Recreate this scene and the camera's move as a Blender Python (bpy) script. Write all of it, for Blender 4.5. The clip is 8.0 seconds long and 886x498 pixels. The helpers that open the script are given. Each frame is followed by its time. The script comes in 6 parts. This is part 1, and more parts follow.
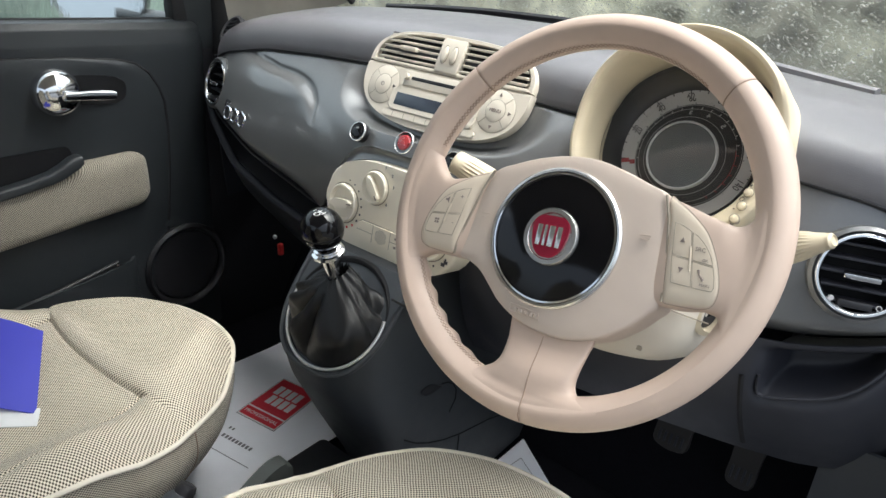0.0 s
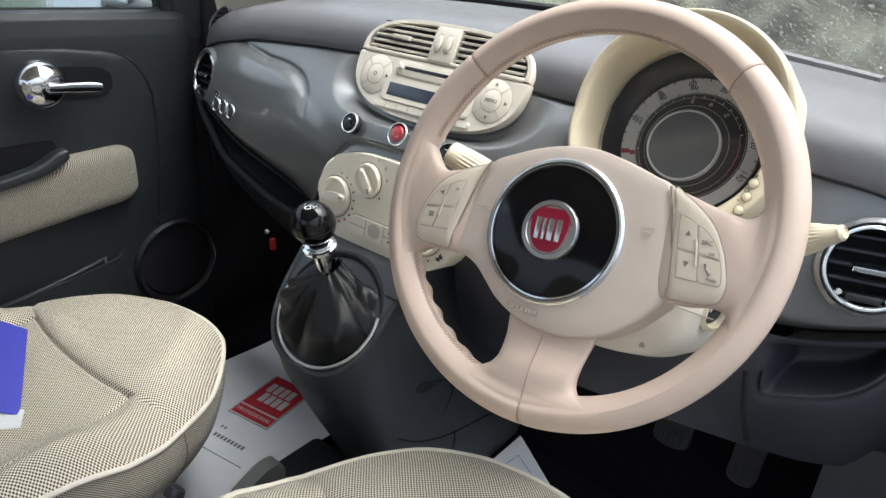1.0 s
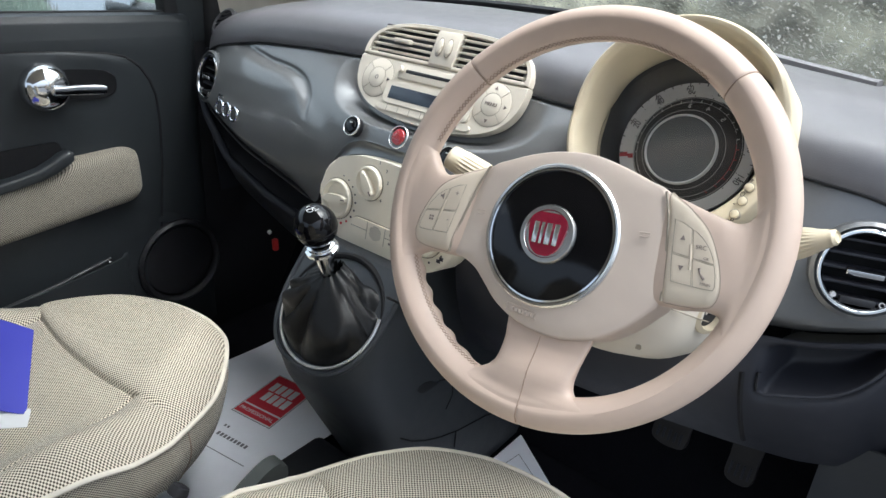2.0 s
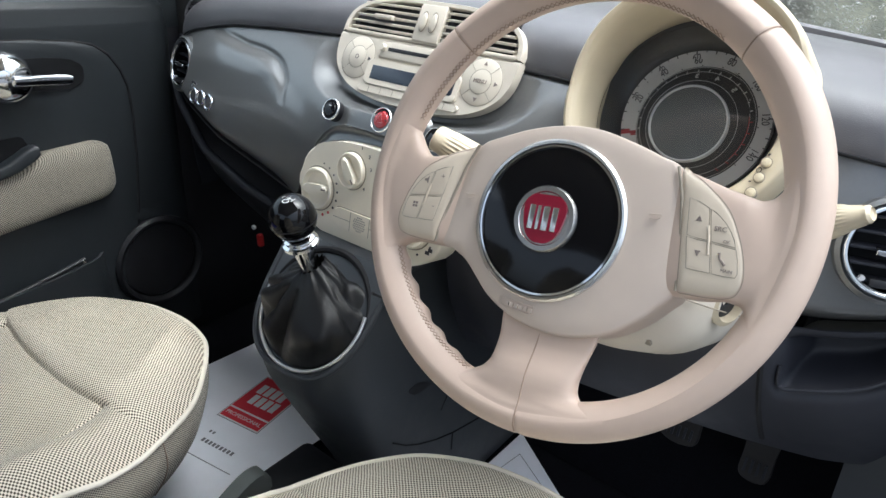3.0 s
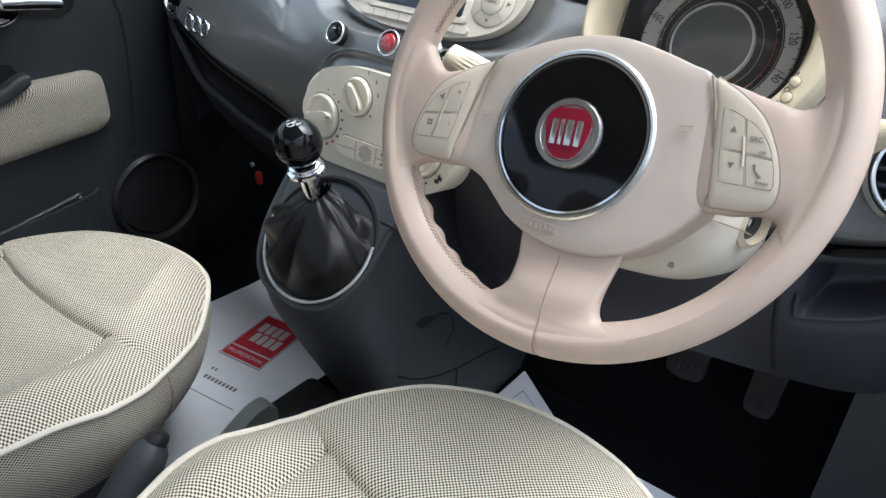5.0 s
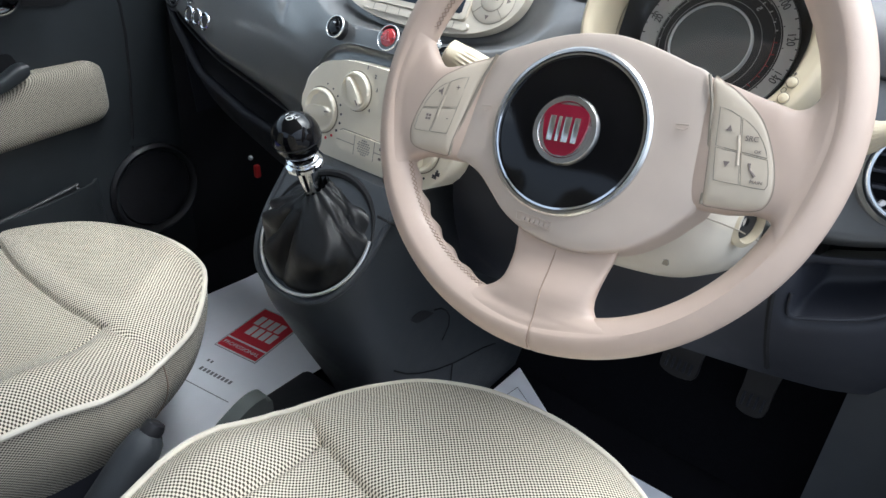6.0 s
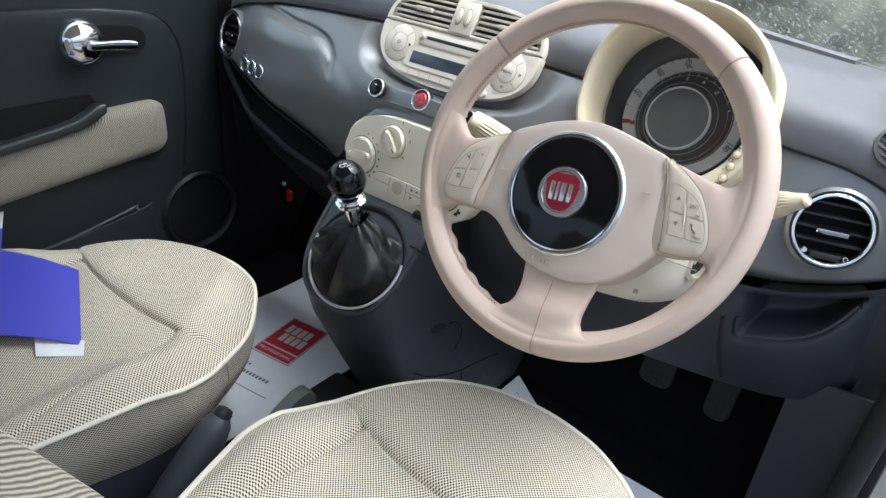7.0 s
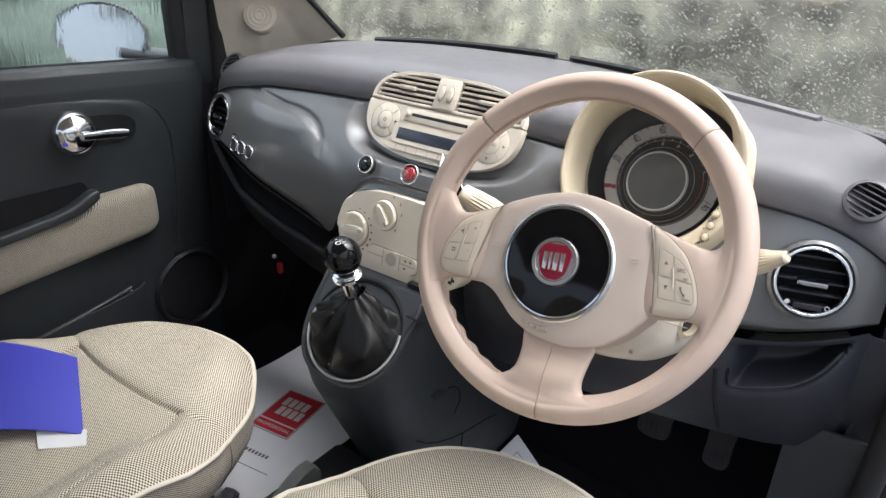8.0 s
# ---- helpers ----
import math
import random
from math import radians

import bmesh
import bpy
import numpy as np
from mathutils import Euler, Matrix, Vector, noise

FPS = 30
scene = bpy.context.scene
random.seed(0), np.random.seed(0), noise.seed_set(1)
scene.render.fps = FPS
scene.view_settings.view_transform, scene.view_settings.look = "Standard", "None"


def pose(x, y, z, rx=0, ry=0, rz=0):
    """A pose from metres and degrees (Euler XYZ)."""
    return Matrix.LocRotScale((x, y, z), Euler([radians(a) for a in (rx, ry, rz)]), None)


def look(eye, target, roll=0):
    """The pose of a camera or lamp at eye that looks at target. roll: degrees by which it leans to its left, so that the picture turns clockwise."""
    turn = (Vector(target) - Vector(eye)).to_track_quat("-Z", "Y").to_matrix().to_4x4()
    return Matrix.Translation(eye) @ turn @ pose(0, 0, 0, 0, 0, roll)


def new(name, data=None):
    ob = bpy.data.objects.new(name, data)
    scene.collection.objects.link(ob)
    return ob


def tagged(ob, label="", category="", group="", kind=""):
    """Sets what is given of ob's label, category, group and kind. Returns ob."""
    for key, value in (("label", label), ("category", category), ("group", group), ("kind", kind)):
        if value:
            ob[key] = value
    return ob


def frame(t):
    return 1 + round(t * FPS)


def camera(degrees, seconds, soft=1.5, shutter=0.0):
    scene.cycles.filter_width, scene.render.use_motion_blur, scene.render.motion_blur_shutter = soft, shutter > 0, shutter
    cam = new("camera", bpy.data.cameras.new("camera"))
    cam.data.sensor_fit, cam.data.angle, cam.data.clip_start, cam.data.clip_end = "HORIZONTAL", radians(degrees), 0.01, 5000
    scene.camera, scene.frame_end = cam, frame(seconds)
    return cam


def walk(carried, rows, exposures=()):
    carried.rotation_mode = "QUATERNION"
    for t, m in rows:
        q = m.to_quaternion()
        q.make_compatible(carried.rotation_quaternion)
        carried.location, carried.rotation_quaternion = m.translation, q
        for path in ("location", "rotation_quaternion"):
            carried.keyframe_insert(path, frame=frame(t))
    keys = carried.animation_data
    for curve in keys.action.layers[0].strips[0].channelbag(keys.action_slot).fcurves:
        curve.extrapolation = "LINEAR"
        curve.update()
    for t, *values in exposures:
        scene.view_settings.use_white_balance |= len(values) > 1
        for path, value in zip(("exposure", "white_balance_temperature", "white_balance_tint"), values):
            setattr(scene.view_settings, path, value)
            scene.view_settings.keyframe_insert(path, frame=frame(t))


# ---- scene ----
cam = camera(64.58, 8.0)
# seconds, eye (metres), heading to the left, pitch, roll (degrees)
ROWS = [
    (0, 0.6340, -0.5247, 0.9028, 39.500, -25.550, 2.640),
    (0.5, 0.6255, -0.5110, 0.8957, 39.400, -25.793, 2.326),
    (1, 0.6196, -0.5067, 0.8923, 39.045, -26.030, 2.543),
    (1.5, 0.6259, -0.5129, 0.9004, 38.948, -26.274, 2.601),
    (1.7, 0.6285, -0.5160, 0.9040, 39.085, -26.200, 2.660),
    (2.8, 0.6030, -0.4680, 0.8758, 39.330, -26.560, 1.600),
    (3, 0.5959, -0.4586, 0.8697, 39.000, -26.793, 1.162),
    (3.5, 0.5894, -0.4661, 0.8851, 38.866, -27.140, 0.474),
    (4, 0.5876, -0.4648, 0.8633, 38.952, -27.980, 0.653),
    (4.5, 0.5821, -0.4686, 0.8513, 38.696, -29.707, 1.003),
    (4.7, 0.5781, -0.4672, 0.8370, 38.480, -30.300, 1.370),
    (5.8, 0.5811, -0.4640, 0.8364, 38.150, -31.090, 2.270),
    (6, 0.5814, -0.4677, 0.8367, 38.019, -30.985, 2.732),
    (6.5, 0.5930, -0.4997, 0.8585, 38.089, -30.951, 4.141),
    (7, 0.6503, -0.6061, 0.9424, 37.841, -29.849, 4.283),
    (7.5, 0.6595, -0.6463, 0.9743, 37.063, -27.800, 2.432),
    (8, 0.6447, -0.6300, 0.9741, 36.450, -25.388, 1.700),
]
walk(cam, [(t, pose(x, y, z, 90 + pitch, 0, yaw) @ pose(0, 0, 0, 0, 0, roll)) for t, x, y, z, yaw, pitch, roll in ROWS],
     exposures=((0, 1.27, 6050, 6), (1.5, 1.27, 5850, 6), (4, 1.27, 5700, 6), (6, 1.3, 5600, 6), (7.4, 1.27, 5600, 6), (8, 1.28, 6050, 11)))
# ---- end of camera ----

# ---------------------------------------------------------------- light
world = bpy.data.worlds.new("overcast_sky")
scene.world = world
world.use_nodes = True
wn = world.node_tree.nodes
wbg = wn["Background"]
sky = wn.new("ShaderNodeTexSky")
sky.sky_type = "NISHITA"
sky.sun_disc = False
sky.sun_elevation, sky.sun_rotation = radians(68), radians(46)
sky.air_density, sky.dust_density, sky.ozone_density = 1.0, 8.0, 0.6
cloud = wn.new("ShaderNodeHueSaturation")
cloud.inputs["Saturation"].default_value = 0.45
world.node_tree.links.new(sky.outputs[0], cloud.inputs["Color"])
world.node_tree.links.new(cloud.outputs[0], wbg.inputs[0])
wbg.inputs[1].default_value = 0.15

sun = new("sun", bpy.data.lights.new("sun", "SUN"))
sun.data.energy, sun.data.angle, sun.data.color = 0.55, radians(130), (1.0, 0.985, 0.965)
sun.matrix_world = look((-0.9, 0.7, 3.0), (0, 0, 0))

# ---------------------------------------------------------------- materials
def nodes_of(name):
    m = bpy.data.materials.new(name)
    m.use_nodes = True
    t = m.node_tree
    return m, t.nodes, t.links, t.nodes["Principled BSDF"]


def material(name, col, rough=0.5, metal=0.0, var=0.08, scale=45.0, bump=0.15, bscale=900.0, spec=0.5, coat=0.0, stain=0.06, rvar=0.1):
    m, n, l, p = nodes_of(name)
    tc = n.new("ShaderNodeTexCoord")
    fine, broad, grain = (n.new("ShaderNodeTexNoise") for _ in range(3))
    for node, s, d in ((fine, scale, 4.0), (broad, scale / 9, 3.0), (grain, bscale, 2.0)):
        node.inputs["Scale"].default_value, node.inputs["Detail"].default_value = s, d
        l.new(tc.outputs["Object"], node.inputs["Vector"])
    def ranged(node, lo, hi):
        r = n.new("ShaderNodeMapRange")
        r.inputs["From Min"].default_value, r.inputs["From Max"].default_value = 0.3, 0.7
        r.inputs["To Min"].default_value, r.inputs["To Max"].default_value = lo, hi
        l.new(node.outputs[0], r.inputs["Value"])
        return r
    a, b = ranged(fine, 1 - var, 1 + var), ranged(broad, 1 - stain, 1 + stain)
    mul = n.new("ShaderNodeMath")
    mul.operation = "MULTIPLY"
    l.new(a.outputs[0], mul.inputs[0]), l.new(b.outputs[0], mul.inputs[1])
    mix = n.new("ShaderNodeVectorMath")
    mix.operation = "SCALE"
    mix.inputs[0].default_value = col
    l.new(mul.outputs[0], mix.inputs["Scale"])
    l.new(mix.outputs[0], p.inputs["Base Color"])
    r = ranged(fine, max(0.02, rough - rvar * rough), min(1, rough + rvar * rough))
    l.new(r.outputs[0], p.inputs["Roughness"])
    p.inputs["Metallic"].default_value = metal
    p.inputs["Specular IOR Level"].default_value = spec
    p.inputs["Coat Weight"].default_value = coat
    p.inputs["Coat Roughness"].default_value = 0.12
    if bump:
        bn = n.new("ShaderNodeBump")
        bn.inputs["Strength"].default_value, bn.inputs["Distance"].default_value = bump, 0.0008
        l.new(grain.outputs[0], bn.inputs["Height"])
        l.new(bn.outputs[0], p.inputs["Normal"])
    return m


def weave(name, light, dark, cell, side=False):
    """Two-tone woven cloth: small blocks of light and dark yarn."""
    m, n, l, p = nodes_of(name)
    tc = n.new("ShaderNodeTexCoord")
    # tops take the plan, upright faces take the way round and the height
    mx = n.new("ShaderNodeMapping")
    l.new(tc.outputs["Object"], mx.inputs["Vector"])
    sep, off = n.new("ShaderNodeSeparateXYZ"), n.new("ShaderNodeCombineXYZ")
    l.new(mx.outputs[0], sep.inputs[0])
    off.inputs[2].default_value = 0.0003
    if side:
        sb = n.new("ShaderNodeMath")
        sb.operation = "SUBTRACT"
        l.new(sep.outputs[0], sb.inputs[0]), l.new(sep.outputs[1], sb.inputs[1])
        l.new(sb.outputs[0], off.inputs[0]), l.new(sep.outputs[2], off.inputs[1])
    else:
        l.new(sep.outputs[0], off.inputs[0]), l.new(sep.outputs[1], off.inputs[1])
    # yarn wanders a little, so the blocks are never quite regular
    wob = n.new("ShaderNodeTexNoise")
    wob.inputs["Scale"].default_value, wob.inputs["Detail"].default_value = 60, 3
    l.new(tc.outputs["Object"], wob.inputs["Vector"])
    wsc = n.new("ShaderNodeVectorMath")
    wsc.operation = "MULTIPLY_ADD"
    wsc.inputs[1].default_value = (cell * 0.9,) * 3
    l.new(wob.outputs["Color"], wsc.inputs[0]), l.new(off.outputs[0], wsc.inputs[2])
    sp2 = n.new("ShaderNodeSeparateXYZ")
    l.new(wsc.outputs[0], sp2.inputs[0])
    waves = []
    for k in (0, 1):
        ml, sn = n.new("ShaderNodeMath"), n.new("ShaderNodeMath")
        ml.operation, sn.operation = "MULTIPLY", "SINE"
        ml.inputs[1].default_value = math.pi / cell
        l.new(sp2.outputs[k], ml.inputs[0]), l.new(ml.outputs[0], sn.inputs[0])
        waves.append(sn)
    prod = n.new("ShaderNodeMath")
    prod.operation = "MULTIPLY"
    l.new(waves[0].outputs[0], prod.inputs[0]), l.new(waves[1].outputs[0], prod.inputs[1])
    yarn = n.new("ShaderNodeMapRange")
    yarn.interpolation_type = "SMOOTHSTEP"
    yarn.inputs["From Min"].default_value, yarn.inputs["From Max"].default_value = -0.38, 0.28
    l.new(prod.outputs[0], yarn.inputs["Value"])
    ch = n.new("ShaderNodeMix")
    ch.data_type = "RGBA"
    cha, chb, chout = ch.inputs[6], ch.inputs[7], ch.outputs[2]
    cha.default_value, chb.default_value = (*dark, 1), (*light, 1)
    l.new(yarn.outputs[0], ch.inputs[0])
    no = n.new("ShaderNodeTexNoise")
    no.inputs["Scale"].default_value = 14
    l.new(tc.outputs["Object"], no.inputs["Vector"])
    mp = n.new("ShaderNodeMapRange")
    mp.inputs["To Min"].default_value, mp.inputs["To Max"].default_value = 0.92, 1.08
    l.new(no.outputs[0], mp.inputs["Value"])
    sc = n.new("ShaderNodeVectorMath")
    sc.operation = "SCALE"
    l.new(chout, sc.inputs[0]), l.new(mp.outputs[0], sc.inputs["Scale"])
    l.new(sc.outputs[0], p.inputs["Base Color"])
    p.inputs["Roughness"].default_value = 0.85
    p.inputs["Specular IOR Level"].default_value = 0.2
    p.inputs["Sheen Weight"].default_value = 0.1
    bn = n.new("ShaderNodeBump")
    bn.inputs["Strength"].default_value, bn.inputs["Distance"].default_value = 0.3, 0.0005
    l.new(yarn.outputs[0], bn.inputs["Height"])
    l.new(bn.outputs[0], p.inputs["Normal"])
    return m


def clear(name, col, rough=0.0, ior=1.45, bump=0.0, bscale=150.0, run=1.0):
    m, n, l, p = nodes_of(name)
    p.inputs["Base Color"].default_value = (*col, 1)
    p.inputs["Roughness"].default_value, p.inputs["IOR"].default_value = rough, ior
    p.inputs["Transmission Weight"].default_value = 1.0
    if bump:
        tc, no, bn = n.new("ShaderNodeTexCoord"), n.new("ShaderNodeTexNoise"), n.new("ShaderNodeBump")
        no.inputs["Scale"].default_value, no.inputs["Detail"].default_value = bscale, 3
        bn.inputs["Strength"].default_value, bn.inputs["Distance"].default_value = bump, 0.002
        mp = n.new("ShaderNodeMapping")
        mp.inputs["Scale"].default_value = (1, 1, run)
        l.new(tc.outputs["Object"], mp.inputs["Vector"]), l.new(mp.outputs[0], no.inputs["Vector"])
        l.new(no.outputs[0], bn.inputs["Height"]), l.new(bn.outputs[0], p.inputs["Normal"])
    return m


LEATHER = material("cream_leather", (0.57, 0.445, 0.36), 0.42, var=0.03, bump=0.12, bscale=1400, stain=0.04)
HUB = material("cream_soft_plastic", (0.6, 0.505, 0.425), 0.45, var=0.02, bump=0.1, bscale=1800, stain=0.03)
CREAM = material("ivory_plastic", (0.6, 0.52, 0.37), 0.42, var=0.02, bump=0.08, bscale=1500, stain=0.03)
PANEL = material("pale_ivory_plastic", (0.64, 0.585, 0.49), 0.4, var=0.02, bump=0.08, bscale=1500, stain=0.03)
# stereo ivory lightened to make up for the light missing at the climate panel
CLIMATE = material("lightened_ivory_plastic", (0.86, 0.795, 0.66), 0.42, var=0.02, bump=0.08, bscale=1500, stain=0.03)
PODTAN = material("tan_ivory_plastic", (0.63, 0.545, 0.43), 0.42, var=0.02, bump=0.08, bscale=1500, stain=0.03)
CREAM_DARK = material("ivory_groove", (0.3, 0.26, 0.2), 0.6, var=0.05)
PAINT = material("grey_metallic_paint", (0.16, 0.163, 0.163), 0.38, metal=0.45, var=0.05, scale=2500, bump=0.0, coat=0.65, stain=0.02)
PAD = material("grey_soft_pad", (0.122, 0.119, 0.126), 0.42, var=0.05, bump=0.3, bscale=1200)
DARK = material("charcoal_plastic", (0.02, 0.0215, 0.029), 0.55, var=0.08, bump=0.3, bscale=1100)
CONSOLE = material("slate_console_plastic", (0.033, 0.037, 0.042), 0.5, var=0.07, bump=0.3, bscale=1100)
DARKER = material("black_plastic", (0.012, 0.012, 0.014), 0.45, var=0.1, bump=0.15)
DOORTRIM = material("slate_door_plastic", (0.021, 0.0245, 0.027), 0.42, var=0.06, bump=0.35, bscale=1000)
VENTBLACK = material("matt_black_vent", (0.006, 0.006, 0.007), 0.65, var=0.1, bump=0, spec=0.25)
SEAM = material("dark_seam", (0.006, 0.006, 0.007), 0.8, var=0.1, bump=0)
CARPET = material("black_carpet", (0.006, 0.006, 0.008), 0.95, var=0.4, scale=500, bump=0.8, bscale=700, spec=0.1)
CHROME = material("chrome", (0.75, 0.76, 0.78), 0.09, metal=1.0, var=0.02, bump=0, stain=0.02)
SATIN = material("satin_chrome", (0.78, 0.765, 0.74), 0.25, metal=1.0, var=0.03, bump=0)
BRIGHTRING = material("bright_chrome_ring", (0.93, 0.93, 0.92), 0.38, metal=1.0, var=0.03, bump=0)
GLOSS = material("gloss_black", (0.004, 0.004, 0.005), 0.09, var=0.1, bump=0, spec=0.3, coat=0.1)
KNOBBLACK = material("polished_black_knob", (0.004, 0.004, 0.005), 0.06, var=0.1, bump=0, spec=0.35, coat=0.1)
GAITER = material("black_leather", (0.0045, 0.0047, 0.0052), 0.42, var=0.15, bump=0.5, bscale=900, spec=0.4)
RED = material("red_enamel", (0.25, 0.009, 0.03), 0.25, var=0.06, bump=0, coat=0.4)
REDBTN = material("red_translucent_plastic", (0.36, 0.035, 0.04), 0.25, var=0.08, bump=0, coat=0.5)
SEAMCREAM = material("cream_seam", (0.33, 0.24, 0.18), 0.7, var=0.1, bump=0)
THREAD = material("brown_thread", (0.36, 0.265, 0.2), 0.8, var=0.2, bump=0)
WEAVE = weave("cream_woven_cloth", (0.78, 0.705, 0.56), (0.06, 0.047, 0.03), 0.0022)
# same cloth for the cushion sides, shade put in as darker yarn
SIDEWEAVE = weave("shaded_side_cloth", (0.54, 0.49, 0.395), (0.06, 0.05, 0.038), 0.0019, True)
# side weave darkened again: the armrest's shade is in its colour
ARMWEAVE = weave("shaded_armrest_cloth", (0.4, 0.365, 0.295), (0.05, 0.043, 0.033), 0.0019, True)
PIPING = material("ivory_piping", (0.72, 0.66, 0.55), 0.6, var=0.04, bump=0.2)
PAPER = material("white_paper", (0.9, 0.915, 0.96), 0.7, var=0.02, scale=25, bump=0.25, bscale=40, stain=0.05)
PRINTRED = material("red_print", (0.62, 0.03, 0.05), 0.6, var=0.03, bump=0)
PRINTGREY = material("grey_print", (0.2, 0.2, 0.22), 0.7, var=0.03, bump=0)
PRINTWHITE = material("white_print", (0.75, 0.75, 0.75), 0.6, var=0.02, bump=0)
BLUE = material("blue_card", (0.055, 0.058, 0.43), 0.45, var=0.03, scale=10, bump=0.05, stain=0.12)
SCREEN = material("grey_lcd", (0.095, 0.1, 0.1), 0.2, var=0.03, bump=0, coat=0.3)
LCDBLUE = material("blue_lcd", (0.03, 0.038, 0.053), 0.2, var=0.03, bump=0)
DIALBLACK = material("dial_black", (0.04, 0.041, 0.043), 0.35, var=0.05, bump=0)
DIALSILVER = material("dial_silver", (0.5, 0.5, 0.49), 0.4, var=0.04, bump=0)
SOFTMARK = material("grey_marking", (0.22, 0.18, 0.16), 0.6, var=0.03, bump=0)
MARK = material("dark_marking", (0.05, 0.045, 0.05), 0.6, var=0.03, bump=0)
REDMARK = material("red_marking", (0.6, 0.04, 0.05), 0.5, var=0.03, bump=0)
DIALRED = material("dull_red_marking", (0.3, 0.035, 0.04), 0.5, var=0.03, bump=0)
SILVERMARK = material("silver_marking", (0.55, 0.55, 0.55), 0.4, var=0.03, bump=0)
PINKMARK = material("pale_red_marking", (0.62, 0.3, 0.3), 0.5, var=0.03, bump=0)
REDTAB = material("red_tab", (0.55, 0.03, 0.03), 0.5, var=0.05)
HEADLINER = material("beige_headliner", (0.55, 0.51, 0.43), 0.8, var=0.04, bump=0.3)
BODY = material("grey_body_paint", (0.12, 0.125, 0.13), 0.3, metal=0.4, var=0.04, bump=0, coat=0.5)
RUBBER = material("black_rubber", (0.01, 0.01, 0.011), 0.7, var=0.1)
GLASS = clear("window_glass", (0.95, 0.97, 0.94), 0.0, 1.45, bump=0.05, bscale=70)
WATER = clear("water", (1, 1, 1), 0.0, 1.33)
LENS = clear("clear_plastic", (0.98, 0.98, 0.98), 0.02, 1.3)
ASPHALT = material("wet_asphalt", (0.05, 0.05, 0.05), 0.35, var=0.3, scale=60, bump=0.6, bscale=90)
BANK = material("bank_shrubs", (0.1, 0.135, 0.115), 0.7, var=0.6, scale=5, bump=0.4, bscale=20, stain=0.4)
# paler than foliage: backlight through the wet windscreen is put into this colour
HEDGE = material("backlit_hedge_leaves", (0.5, 0.47, 0.34), 0.7, var=0.7, scale=5, bump=0.4, bscale=20, stain=0.75)


# ---------------------------------------------------------------- shape helpers
def thing(name, at, label, category, group="", kind=""):
    e = new(name)
    e.empty_display_size = 0.05
    e.matrix_basis = Matrix.Translation(at)
    return tagged(e, label, category, group, kind)


def part(name, bm, mat, parent=None, label="", smooth=40):
    me = bpy.data.meshes.new(name)
    bmesh.ops.recalc_face_normals(bm, faces=bm.faces)
    for f in bm.faces:
        f.smooth = smooth > 0
    if smooth:
        lim = radians(smooth)
        for e in bm.edges:
            if len(e.link_faces) == 2 and e.calc_face_angle(0) > (0.17 if max(len(f.verts) for f in e.link_faces) > 12 else lim):
                e.smooth = False
    bm.to_mesh(me)
    bm.free()
    me.materials.append(mat)
    ob = new(name, me)
    if parent:
        ob.parent = parent
        root = parent
        while root.parent:
            root = root.parent
        if root is parent:
            ob.matrix_parent_inverse = root.matrix_basis.inverted()
    if label:
        ob["label"] = label
    return ob


def solid(name, bm, mat, label, category, kind="", group="", smooth=40):
    return tagged(part(name, bm, mat, None, "", smooth), label, category, group, kind)


def grid(f, nu, nv, wrap_u=False, wrap_v=False):
    bm = bmesh.new()
    cu, cv = (nu if wrap_u else nu + 1), (nv if wrap_v else nv + 1)
    vs = [[bm.verts.new(f(i / nu, j / nv)) for j in range(cv)] for i in range(cu)]
    for i in range(nu):
        for j in range(nv):
            bm.faces.new((vs[i][j], vs[(i + 1) % cu][j], vs[(i + 1) % cu][(j + 1) % cv], vs[i][(j + 1) % cv]))
    return bm


def thick(bm, d):
    bmesh.ops.recalc_face_normals(bm, faces=bm.faces)
    bmesh.ops.solidify(bm, geom=bm.faces[:], thickness=d)
    return bm


def loft(rings, cap=True):
    bm = bmesh.new()
    vs = [[bm.verts.new(p) for p in r] for r in rings]
    n = len(vs[0])
    for a, b in zip(vs, vs[1:]):
        for i in range(n):
            bm.faces.new((a[i], a[(i + 1) % n], b[(i + 1) % n], b[i]))
    if cap:
        bm.faces.new(vs[0])
        bm.faces.new(vs[-1])
    return bm


def lathe(profile, m=Matrix(), seg=48, cap=True, sx=1.0, sy=1.0):
    return loft([[m @ Vector((r * sx * math.cos(2 * math.pi * k / seg), r * sy * math.sin(2 * math.pi * k / seg), z)) for k in range(seg)] for r, z in profile], cap)


def ring(profile, m=Matrix(), seg=64, sx=1.0, sy=1.0):
    """A closed profile turned round the axis."""
    n = len(profile)
    def f(u, v):
        r, z = profile[int(round(v * n)) % n]
        return m @ Vector((r * sx * math.cos(2 * math.pi * u), r * sy * math.sin(2 * math.pi * u), z))
    return grid(f, seg, n, True, True)


def tube(points, r, seg=8, closed=False, flat=1.0):
    pts = [Vector(p) for p in points]
    n = len(pts)
    rings, up = [], None
    for i, p in enumerate(pts):
        d = (pts[(i + 1) % n] - pts[i - 1]) if closed else (pts[min(i + 1, n - 1)] - pts[max(i - 1, 0)])
        d.normalize()
        if up is None:
            up = d.orthogonal().normalized()
        up = (up - d * up.dot(d)).normalized()
        side = d.cross(up)
        rr = r[i] if isinstance(r, (list, tuple)) else r
        rings.append([p + up * rr * math.cos(2 * math.pi * k / seg) + side * rr * flat * math.sin(2 * math.pi * k / seg) for k in range(seg)])
    if closed:
        rings.append(rings[0])
        bm = bmesh.new()
        vs = [[bm.verts.new(q) for q in rg] for rg in rings[:-1]]
        for i in range(n):
            a, b = vs[i], vs[(i + 1) % n]
            for k in range(seg):
                bm.faces.new((a[k], a[(k + 1) % seg], b[(k + 1) % seg], b[k]))
        return bm
    return loft(rings)


